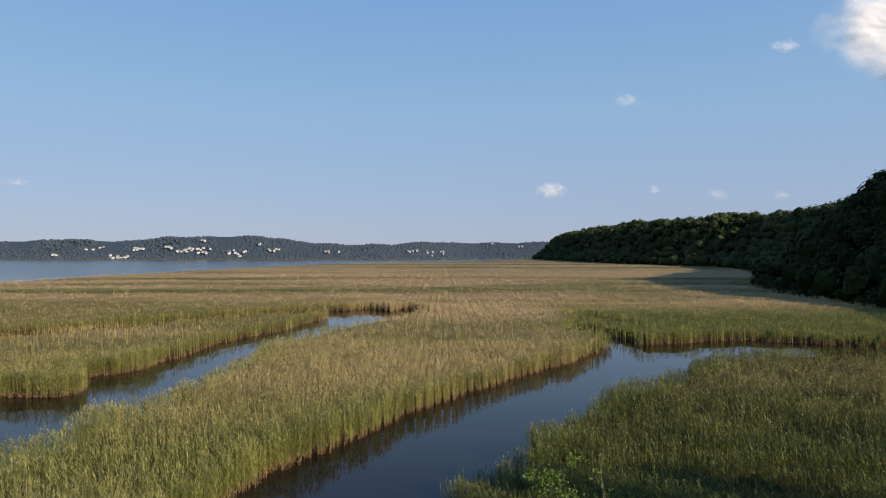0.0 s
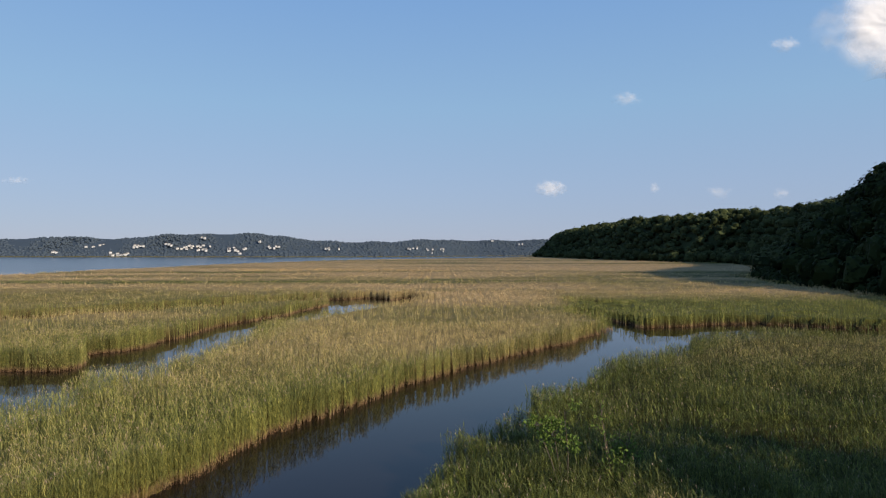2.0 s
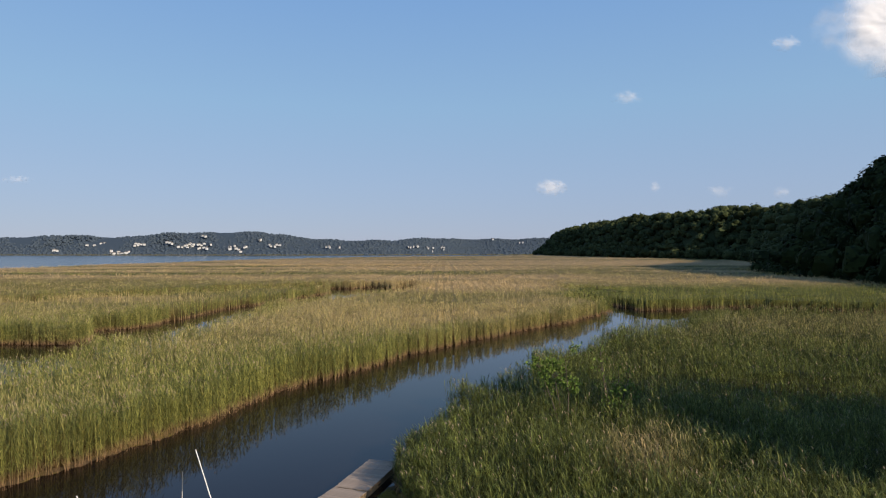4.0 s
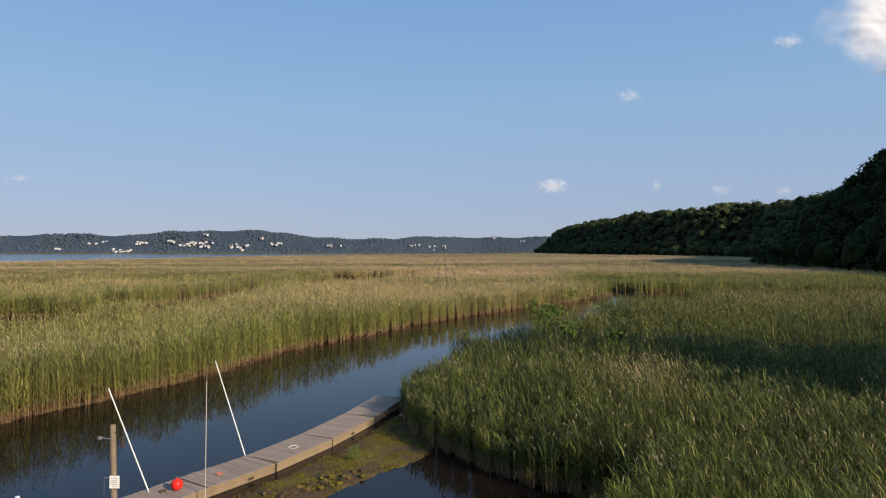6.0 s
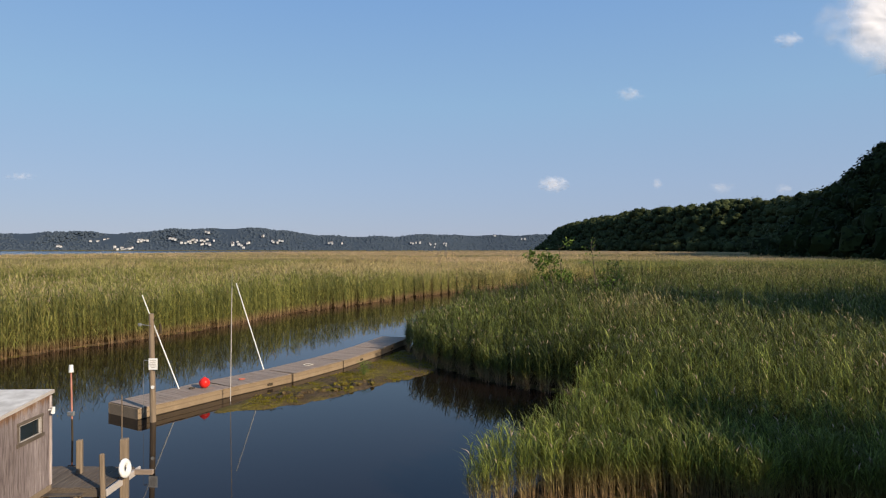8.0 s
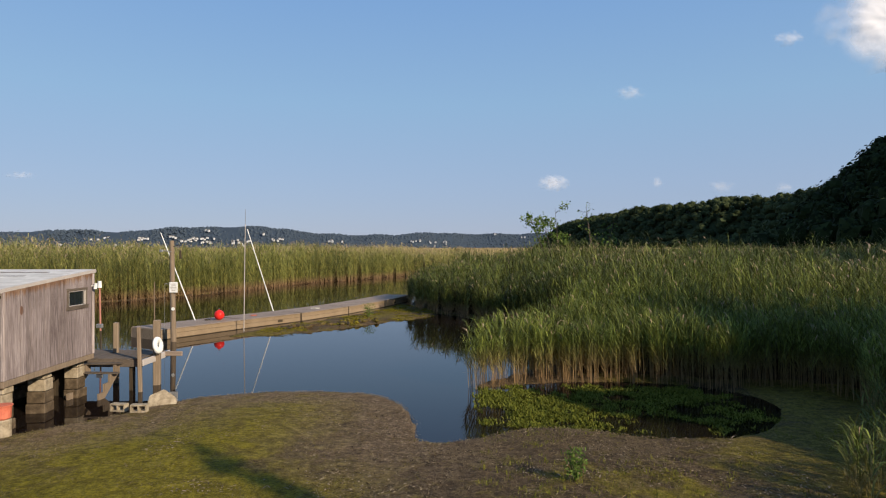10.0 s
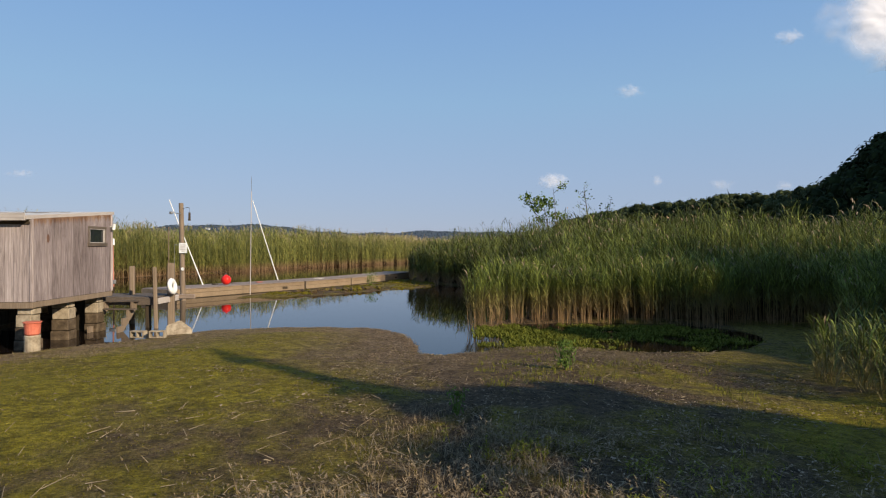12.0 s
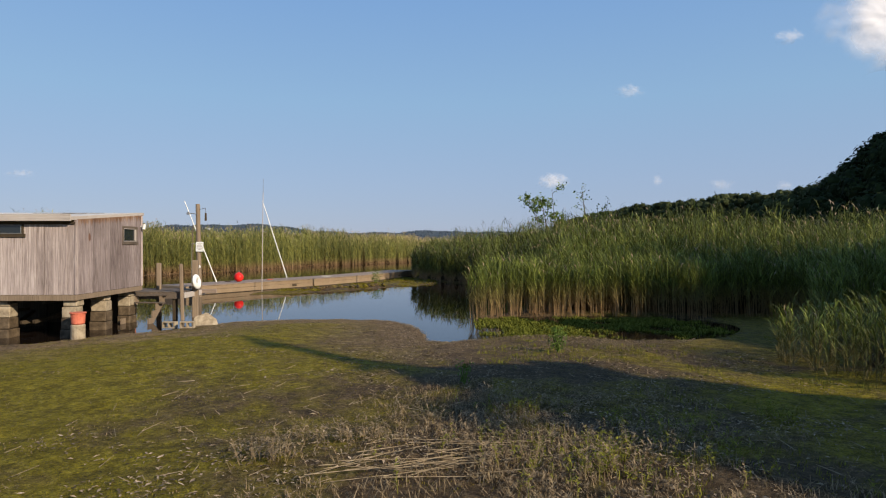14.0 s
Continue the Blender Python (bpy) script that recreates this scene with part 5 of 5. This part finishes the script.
# ---------------------------------------------------------------- small growth on the mud
def blade_tufts(name, x, y, z, per, hgt, wid, spread, mats, label, category, lay=0.5, plain=False):
    n = len(x) * per
    g = np.random.default_rng(n)
    i = np.repeat(np.arange(len(x)), per)
    a = g.uniform(0, 2 * np.pi, n)
    b = np.stack([x[i] + g.normal(0, spread, n), y[i] + g.normal(0, spread, n), z[i]], 1)
    h = hgt * g.uniform(0.4, 1.25, n)
    out = np.stack([np.cos(a), np.sin(a), np.zeros(n)], 1)
    tip = b + out * (h * g.uniform(0.1, lay * 2, n))[:, None]
    tip[:, 2] += h * g.uniform(0.5, 1.0, n)
    w = np.stack([-out[:, 1], out[:, 0], np.zeros(n)], 1) * wid * 0.5
    mid = (b + tip) / 2 + np.array([0, 0, 1.0]) * (h * 0.12)[:, None]
    if plain:
        ob = np_mesh(name, np.stack([b - w, b + w, tip], 1).reshape(-1, 3), np.arange(3 * n).reshape(-1, 3), mats)
        return tagged(ob, label, category, kind="stuff")
    v = np.stack([b - w, b + w, mid + w * 0.9, mid - w * 0.9, tip], 1).reshape(-1, 3)
    k = np.arange(n)[:, None] * 5
    t = np.concatenate([k + np.array([[0, 1, 2]]), k + np.array([[0, 2, 3]]), k + np.array([[3, 2, 4]])])
    ob = np_mesh(name, v, t, mats)
    return tagged(ob, label, category, kind="stuff")


def flat_points(n, x0, x1, y0, y1, keep):
    x, y = RNG.uniform(x0, x1, n), RNG.uniform(y0, y1, n)
    ok = (signed(FLAT, x, y) > 0.15) & keep(x, y)
    x, y = x[ok], y[ok]
    return x, y, ground_height(x, y)


x, y, z = flat_points(44000, -11, 9, -9, 8, lambda x, y: vnoise(x, y, 1.1, 31) * 0.6 + vnoise(x, y, 0.35, 32) * 0.5 > 0.46 + 0.13 * smooth01((3.8 - np.abs(x - 0.5)) / 1.6))
blade_tufts("moss_growth", x, y, z - 0.008, 5, 0.024, 0.011, 0.035, [MOSS], "low mossy green growth on the mud flat", "moss", 0.7, True)
x, y, z = flat_points(25000, -7, 9, -9.6, 3, lambda x, y: vnoise(x, y, 1.4, 33) * 0.3 + 0.4 * vnoise(x, y, 0.45, 34) + 0.3 * RNG.uniform(0, 1, len(x)) > 0.37 + 0.10 * np.maximum(0, y + 2.5) + 0.10 * np.abs(x - 0.8 + 0.25 * (y + 4)) + 0.08 * np.maximum(0, x - 1.8))
blade_tufts("dry_grass", x, y, z - 0.01, 6, 0.11, 0.0065, 0.07, [STRAW], "dry straw-coloured grass tufts on the mud", "grass", 0.7)
x, y, z = flat_points(2600, 0, 9, -9, 6.5, lambda x, y: vnoise(x, y, 1.3, 35) * 0.7 + vnoise(x, y, 0.4, 36) * 0.4 > 0.62)
blade_tufts("sprouts", x, y, z - 0.01, 7, 0.10, 0.009, 0.06, [WEEDY], "young green shoots among the dry grass", "grass", 0.25)
x, y, z = flat_points(30000, -15, 12, -10, 11, lambda x, y: vnoise(x, y, 0.9, 36) * 0.6 + vnoise(x, y, 0.3, 37) * 0.5 > 0.57)
blade_tufts("litter", x, y, z + 0.002, 2, 0.028, 0.007, 0.03, [STRAW], "scattered flecks of dead reed on the mud", "litter", 1.2)

x, y, z = flat_points(34000, -10.5, 4, 2, 11, lambda x, y: signed(FLAT, x, y) < 2.6 * (0.4 + vnoise(x, y, 0.8, 38)))
blade_tufts("shore_litter", x, y, z + 0.002, 2, 0.03, 0.010, 0.04, [STRAW], "dry brown reed flecks washed up along the shore", "litter", 1.2, True)

def flecks(name, x, y, z, size, mats, label):
    """Curled dead leaves, each a small folded piece lying as it fell."""
    n = len(x)
    g = np.random.default_rng(n + 3)
    a = g.uniform(0, 6.28, n)
    e1 = np.stack([np.cos(a), np.sin(a), g.uniform(-0.3, 0.3, n)], 1) * (size * g.uniform(0.5, 1.6, n))[:, None]
    e2 = np.stack([-np.sin(a), np.cos(a), g.uniform(-0.3, 0.3, n)], 1) * (size * 0.42 * g.uniform(0.5, 1.5, n))[:, None]
    c = np.stack([x, y, z + 0.006 + 0.012 * g.uniform(0, 1, n)], 1)
    lift = np.array([0, 0, 1.0]) * (size * 0.35 * g.uniform(0, 1, n))[:, None]
    v = np.stack([c - e1, c - e2 + lift, c + e1, c + e2 + lift], 1).reshape(-1, 3)
    k = np.arange(n)[:, None] * 4
    ob = np_mesh(name, v, np.concatenate([k + np.array([[0, 1, 2]]), k + np.array([[0, 2, 3]])]), mats)
    return tagged(ob, label, "litter", kind="stuff")


x, y, z = flat_points(40000, -9, 6, -8.5, 10.5, lambda x, y: 0.5 * vnoise(x, y, 1.2, 81) + 0.3 * vnoise(x, y, 0.4, 82) + 0.2 * RNG.uniform(0, 1, len(x)) + 0.05 * np.minimum(0, 2.2 - np.abs(x - 0.4)) + 0.12 * np.exp(-((signed(FLAT, x, y) / 1.4) ** 2)) > 0.50)
flecks("dead_leaves", x, y, z, 0.026, [DEAD_LEAF], "brown and pale dead leaf flecks strewn over the mud")
x, y, z = flat_points(500, -8, 6, -7, 9, lambda x, y: vnoise(x, y, 2.0, 83) > 0.4)
flecks("pale_leaves", x, y, z, 0.038, [PALE_STRAW], "single bleached leaves lying on the moss")

# water weed in the shallow pond corner
x, y = RNG.uniform(-0.4, 7.4, 7000), RNG.uniform(6.4, 11.3, 7000)
ok = (vnoise(x, y, 0.7, 41) * 0.6 + vnoise(x, y, 0.25, 42) * 0.5 + 0.16 * smooth01((4.0 - x) / 2.5) > 0.60) & (land_distance(x, y) < 0.4) & (bed_distance(x, y) < 0.2) & (y > 7.2 - 0.25 * x) & (x > 0.15 + 0.35 * vnoise(x, y, 0.5, 45))
x, y = x[ok], y[ok]
blade_tufts("water_weed", x, y, np.full(len(x), -0.01), 6, 0.085, 0.030, 0.08, [WEED], "leafy yellow-green weed standing in the shallows", "weed", 0.6)
# weed on the bar beside the dock
x, y = RNG.uniform(-12, 0, 13000), RNG.uniform(20, 41, 13000)
ok = (signed(BAR, x, y) > 0.0) & (vnoise(x, y, 1.0, 43) * 0.6 + vnoise(x, y, 0.3, 44) * 0.5 > 0.55)
x, y = x[ok], y[ok]
blade_tufts("bar_weed", x, y, ground_height(x, y), 5, 0.07, 0.03, 0.08, [MOSS], "yellow-green weed over the mud bar by the dock", "weed", 0.8)


# dead herbs with small curled leaves, and yellow-green ones among them
def herbs(name, x, y, z, hgt, per, mats, label):
    g = np.random.default_rng(len(x))
    n = len(x)
    top = np.stack([x + g.normal(0, 0.05, n), y + g.normal(0, 0.05, n), z + hgt * g.uniform(0.5, 1.2, n)], 1)
    foot = np.stack([x, y, z - 0.01], 1)
    a = g.uniform(0, 3.14, n)
    w = np.stack([np.cos(a), np.sin(a), np.zeros(n)], 1) * 0.004
    vs = [np.stack([foot - w, foot + w, top], 1).reshape(-1, 3)]
    ts = [np.arange(3 * n).reshape(-1, 3)]
    i = np.repeat(np.arange(n), per)
    m = len(i)
    f = g.uniform(0.2, 1.0, m)[:, None]
    c = foot[i] + (top[i] - foot[i]) * f
    az = g.uniform(0, 6.28, m)
    o = np.stack([np.cos(az), np.sin(az), g.uniform(-0.3, 0.9, m)], 1)
    sd = np.stack([-np.sin(az), np.cos(az), g.uniform(-0.4, 0.4, m)], 1) * 0.006 * g.uniform(0.6, 1.5, m)[:, None]
    ln = g.uniform(0.025, 0.065, m)[:, None]
    vs.append(np.stack([c, c + o * ln * 0.5 + sd, c + o * ln, c + o * ln * 0.5 - sd], 1).reshape(-1, 3))
    k = 3 * n + np.arange(m)[:, None] * 4
    ts += [k + np.array([[0, 1, 2]]), k + np.array([[0, 2, 3]])]
    return tagged(np_mesh(name, np.concatenate(vs), np.concatenate(ts), mats), label, "plants", kind="stuff")


x, y, z = flat_points(3600, -4.0, 1.6, -8, -1.5, lambda x, y: vnoise(x, y, 0.8, 71) * 0.55 + vnoise(x, y, 0.3, 72) * 0.45 + 0.10 * np.minimum(0, 1.2 - np.abs(x - 0.3)) > 0.52)
herbs("dead_herbs", x, y, z, 0.20, 9, [STRAW], "dry brown dead herbs with curled leaves on the mud")
for k, (hx, hy, wide_x, wide_y, many) in enumerate(((-2.5, -4.1, 0.17, 0.12, 60), (-1.9, -3.5, 0.25, 0.15, 50), (0.4, -4.1, 0.75, 0.5, 230), (-0.6, -3.0, 0.6, 0.35, 110), (1.6, -3.4, 0.7, 0.4, 70))):
    g = np.random.default_rng(60 + k)
    x, y = hx + g.normal(0, wide_x, many), hy + g.normal(0, wide_y, many)
    herbs("dead_herbs", x, y, ground_height(x, y), 0.24, 12, [STRAW], "clump of dry brown dead herbs on the mud")
g = np.random.default_rng(66)
x, y = 0.7 + g.normal(0, 0.7, 110), -4.0 + g.normal(0, 0.45, 110)
herbs("green_herbs", x, y, ground_height(x, y), 0.27, 14, [WEEDY], "yellow-green young herbs among the dry ones")
x, y, z = flat_points(2600, -1.5, 4.5, -7, -1.5, lambda x, y: vnoise(x, y, 0.7, 73) + 0.06 * np.minimum(0, 0.9 - np.abs(x - 0.5)) > 0.74)
herbs("green_herbs", x, y, z, 0.22, 11, [WEEDY], "yellow-green young herbs among the dry ones")


def bushy(x, y, hgt, spread, count, seed, label):
    g = np.random.default_rng(seed)
    z = float(ground_height(np.array([x]), np.array([y]))[0])
    n = count
    f = g.uniform(0.15, 1, n)
    a = g.uniform(0, 6.28, n)
    r = spread * g.uniform(0.1, 1, n) * (0.4 + 0.6 * f)
    c = np.stack([np.cos(a) * r, np.sin(a) * r, f * hgt], 1)
    e1 = g.normal(0, 1, (n, 3)) * np.array([1, 1, 1.4])
    e1 /= np.linalg.norm(e1, axis=1, keepdims=True)
    e2 = np.cross(e1, g.normal(0, 1, (n, 3)))
    e2 /= np.linalg.norm(e2, axis=1, keepdims=True)
    s = 0.055 * hgt ** 0.5 * g.uniform(0.6, 1.3, n)[:, None]
    v = np.stack([c - e1 * s, c + e2 * s * 0.3, c + e1 * s, c - e2 * s * 0.3], 1).reshape(-1, 3)
    k = np.arange(n)[:, None] * 4
    root = empty("low_plant", (x, y, z - 0.02))
    ob = np_mesh("leaves", v, np.concatenate([k + np.array([[0, 1, 2]]), k + np.array([[0, 2, 3]])]), [SHRUB])
    ob.parent = root
    bm = bmesh.new()
    for k in range(7):
        aa = k * 0.9
        rod(bm, (0, 0, 0), (math.cos(aa) * spread * 0.5, math.sin(aa) * spread * 0.5, hgt * 0.8), 0.008, 0.004, 4)
    part("stem", bm, SHRUB, root)
    return tagged(root, label, "plant")


bushy(-5.1, 29.4, 0.8, 0.5, 260, 1, "small leafy bush on the mud bar")
bushy(1.6, 3.0, 0.55, 0.28, 330, 2, "small feathery green plant on the mud flat")
bushy(-0.45, -0.6, 0.4, 0.16, 120, 3, "small upright green plant on the mud flat")
bushy(4.4, 9.0, 0.7, 0.3, 240, 4, "small leafy plant at the foot of the reeds")

# fallen reed stems: one raft of them, and strays
bm = bmesh.new()
rng = random.Random(12)
for k in range(360):
    raft = k < 40
    if raft:
        cx, cy, an, L = rng.gauss(-0.95, 0.55), rng.gauss(-4.25, 0.3), rng.gauss(0.36, 0.30), rng.uniform(0.3, 1.3)
        cy += 0.25 * (cx + 0.95)
    else:
        cx, cy, an, L = rng.gauss(-0.3, 2.4), rng.gauss(-2.6, 2.2), rng.uniform(0, 3.1), rng.uniform(0.05, 0.26)
    a = Vector((cx - math.cos(an) * L / 2, cy - math.sin(an) * L / 2, 0))
    b = Vector((cx + math.cos(an) * L / 2, cy + math.sin(an) * L / 2, 0))
    hz = ground_height(np.array([a.x, b.x]), np.array([a.y, b.y]))
    a.z, b.z = hz[0] + 0.02 + rng.uniform(0, 0.05) * raft, hz[1] + 0.02 + rng.uniform(0, 0.07)
    if signed(FLAT, np.array([a.x, b.x]), np.array([a.y, b.y])).min() > 0.3:
        rod(bm, a, b, rng.uniform(0.003, 0.0055), 0.0025, 4)
tagged(part("fallen_reeds", bm, PALE_STRAW), "dead pale reed stems lying across the mud", "reeds", kind="stuff")
stick = tagged(empty("driftwood", (-4.95, -0.6, 0.3)), "bleached driftwood sticks lying on the moss", "driftwood")
for a, m, b, r in (((-0.42, -0.05, 0.01), (0.0, 0.06, 0.03), (0.36, 0.10, 0.06), 0.016), ((-0.30, -0.12, 0.01), (0.1, -0.02, 0.035), (0.34, 0.08, 0.03), 0.013), ((-0.05, 0.05, 0.03), (0.3, 0.16, 0.02), (0.62, 0.34, 0.01), 0.008)):
    bm = bmesh.new()
    rod(bm, a, m, r, r * 0.85, 6)
    rod(bm, m, b, r * 0.85, r * 0.5, 6)
    part("stick", bm, PALE_STRAW, stick)
log = tagged(empty("mud_clods", (-8.0, 24.6, 0.1)), "dark clods of mud and roots beside the dock", "mud")
for k in range(34):
    bm = bmesh.new()
    bmesh.ops.create_icosphere(bm, subdivisions=2, radius=1)
    sx_, sy_ = rng.uniform(0.07, 0.24), rng.uniform(0.07, 0.18)
    for v in bm.verts:
        v.co *= 1 + 0.6 * noise.noise(v.co * 1.9 + Vector((k * 3, 0, 0)))
        v.co = Vector((v.co.x * sx_, v.co.y * sy_, v.co.z * 0.10))
    bmesh.ops.translate(bm, vec=(rng.uniform(-0.9, 0.3) + 0.11 * k, rng.uniform(-0.6, 0.6) + 0.085 * k, 0.02), verts=bm.verts)
    part("clod", bm, GROUND if k % 3 else WET_WOOD, log)


# ---------------------------------------------------------------- far shore town
# clusters of houses: bearings, slope heights in metres, how many, usual width
TOWN = [(-0.615, -0.600, 10, 14, 3, 9), (-0.528, -0.490, 2, 12, 8, 14), (-0.565, -0.530, 24, 40, 4, 7), (-0.486, -0.455, 28, 38, 6, 8), (-0.441, -0.425, 34, 40, 4, 10),
        (-0.419, -0.388, 18, 36, 10, 9), (-0.388, -0.359, 16, 36, 10, 9), (-0.383, -0.368, 58, 66, 3, 8), (-0.338, -0.307, 8, 28, 10, 12), (-0.280, -0.253, 24, 32, 5, 10),
        (-0.307, -0.280, 46, 54, 3, 7), (-0.185, -0.162, 20, 26, 7, 10), (-0.055, -0.037, 20, 28, 5, 10), (-0.026, 0.007, 8, 32, 8, 10), (0.070, 0.079, 56, 62, 2, 10),
        (0.117, 0.129, 44, 50, 2, 9)]
rng = random.Random(21)
for u0, u1, h0, h1, many, usual in TOWN:
    for i in range(many):
        u, up_to = rng.uniform(u0, u1), rng.uniform(h0, h1)
        ys = np.arange(2064, 2860, 5.0)
        heights = far_height(u * ys, ys)
        at = np.argmax(heights >= up_to)
        best = (u * ys[at], ys[at], max(2.0, heights[at]))
        w = usual * rng.uniform(0.25, 0.65)
        hh = rng.uniform(2.0, 4.2)
        root = empty("far_house", (best[0], best[1] - 14, best[2] + 2.5))
        bm = bmesh.new()
        box(bm, w, 12, hh + 3, Matrix.Translation((0, 0, hh / 2 - 1.5)))
        part("wall", bm, HOUSE_WHITE, root)
        bm = bmesh.new()
        rv = [bm.verts.new(p) for p in ((-w / 2 - 0.5, -6.6, hh), (w / 2 + 0.5, -6.6, hh), (w / 2 + 0.5, 6.6, hh), (-w / 2 - 0.5, 6.6, hh), (-w / 2 - 0.5, 0, hh + 2.2), (w / 2 + 0.5, 0, hh + 2.2))]
        for f in ((0, 1, 5, 4), (2, 3, 4, 5), (0, 4, 3), (1, 2, 5), (3, 2, 1, 0)):
            bm.faces.new([rv[q] for q in f])
        part("roof", bm, HOUSE_ROOF, root)
        tagged(root, "pale building on the wooded far shore" if w < 9 else "long pale waterfront building on the far shore", "house", "far shore houses")


# ---------------------------------------------------------------- clouds
def cloud_material(name, thick, seed, ratio):
    m, nt, b = node_mat(name)
    tc = nt.nodes.new("ShaderNodeTexCoord")
    mp = nt.nodes.new("ShaderNodeMapping")
    mp.inputs["Location"].default_value = (seed * 3.7, 0, seed * 1.3)
    mp.inputs["Scale"].default_value = (ratio, 0.5, 1.0)
    nt.links.new(tc.outputs["Object"], mp.inputs[0])
    sp = nt.nodes.new("ShaderNodeSeparateXYZ")
    nt.links.new(tc.outputs["Object"], sp.inputs[0])
    big = noise_tex(nt, mp.outputs[0], 1.9, 6.0, 0.6)
    r = calc(nt, "SQRT", calc(nt, "ADD", calc(nt, "MULTIPLY", sp.outputs[0], sp.outputs[0]), calc(nt, "MULTIPLY", sp.outputs[2], sp.outputs[2])))
    rough = 1.5 - 0.9 * max(0.0, thick)
    a = calc(nt, "ADD", calc(nt, "MULTIPLY", big, rough), calc(nt, "SUBTRACT", 0.30 + thick * 1.5, calc(nt, "MULTIPLY", r, 1.15 + 1.45 * max(0.0, thick))))
    dens = ramp(nt, a, [(0.18, (0, 0, 0)), (1.0, (1, 1, 1))], "EASE")
    dens = calc(nt, "MULTIPLY", dens, min(0.95, 0.42 + 1.1 * thick))
    nt.links.new(dens, b.inputs["Alpha"])
    b.inputs["Base Color"].default_value = (0.52, 0.50, 0.50, 1)
    b.inputs["Roughness"].default_value = 1.0
    b.inputs["Specular IOR Level"].default_value = 0.0
    # weak glow added to brighten the cloud's shaded folds
    b.inputs["Emission Color"].default_value = (0.92, 0.94, 1.0, 1)
    b.inputs["Emission Strength"].default_value = 0.22
    return m


def cloud(u, v, w, h, thick, seed, label):
    """A heaped cloud at the edge of sight: a lumpy mass, thin at its rim."""
    D = 4300.0
    s = D / 1120
    rings, spokes = 26, 72
    ph = seed * 1.7
    vs, qs = [], []
    for i in range(rings):
        for j in range(spokes):
            r, t = (i + 0.02) / (rings - 1), 2 * math.pi * j / spokes
            rim = 1 + 0.12 * math.sin(3 * t + ph) + 0.08 * math.sin(7 * t + 2 * ph) + 0.05 * math.sin(13 * t + ph)
            x, z = r * math.cos(t) * rim, r * math.sin(t) * rim
            if z < 0:
                z *= 0.72
            lump = noise.fractal(Vector((x * 2.2 + seed * 5, z * 2.2, seed)), 0.8, 2.1, 5)
            vs.append((x, -(math.sqrt(max(0.0, 1 - r * r)) * 0.30 + 0.045 * lump), z))
    for i in range(rings - 1):
        for j in range(spokes):
            k = (j + 1) % spokes
            qs.append((i * spokes + j, i * spokes + k, (i + 1) * spokes + k, (i + 1) * spokes + j))
    ob = np_mesh("cloud", vs, qs, [cloud_material("cloud_white", thick, seed, w / h)], smooth=True)
    ob.location = ((u - 784) * s, D, 22.0 + (447.8 - v) * s)
    ob.scale = (w * s * 0.5, w * s * 0.35, h * s * 0.5)
    return tagged(ob, label, "cloud", "clouds", "structure")


cloud(1572, 66, 410, 236, 0.5, 1, "large white heaped summer cloud")
cloud(1386, 84, 84, 40, -0.03, 2, "small thin white cloud")
cloud(1106, 180, 92, 42, -0.09, 3, "small thin white cloud")
cloud(973, 338, 78, 42, 0.07, 4, "small white cloud low over the horizon")
cloud(1157, 337, 34, 34, -0.1, 5, "tiny pale cloud low over the horizon")
cloud(1268, 344, 74, 46, -0.1, 6, "tiny pale cloud low over the horizon")
cloud(1380, 347, 56, 34, -0.12, 7, "tiny pale cloud low over the horizon")
cloud(36, 325, 120, 28, -0.15, 8, "faint streak of pale cloud")
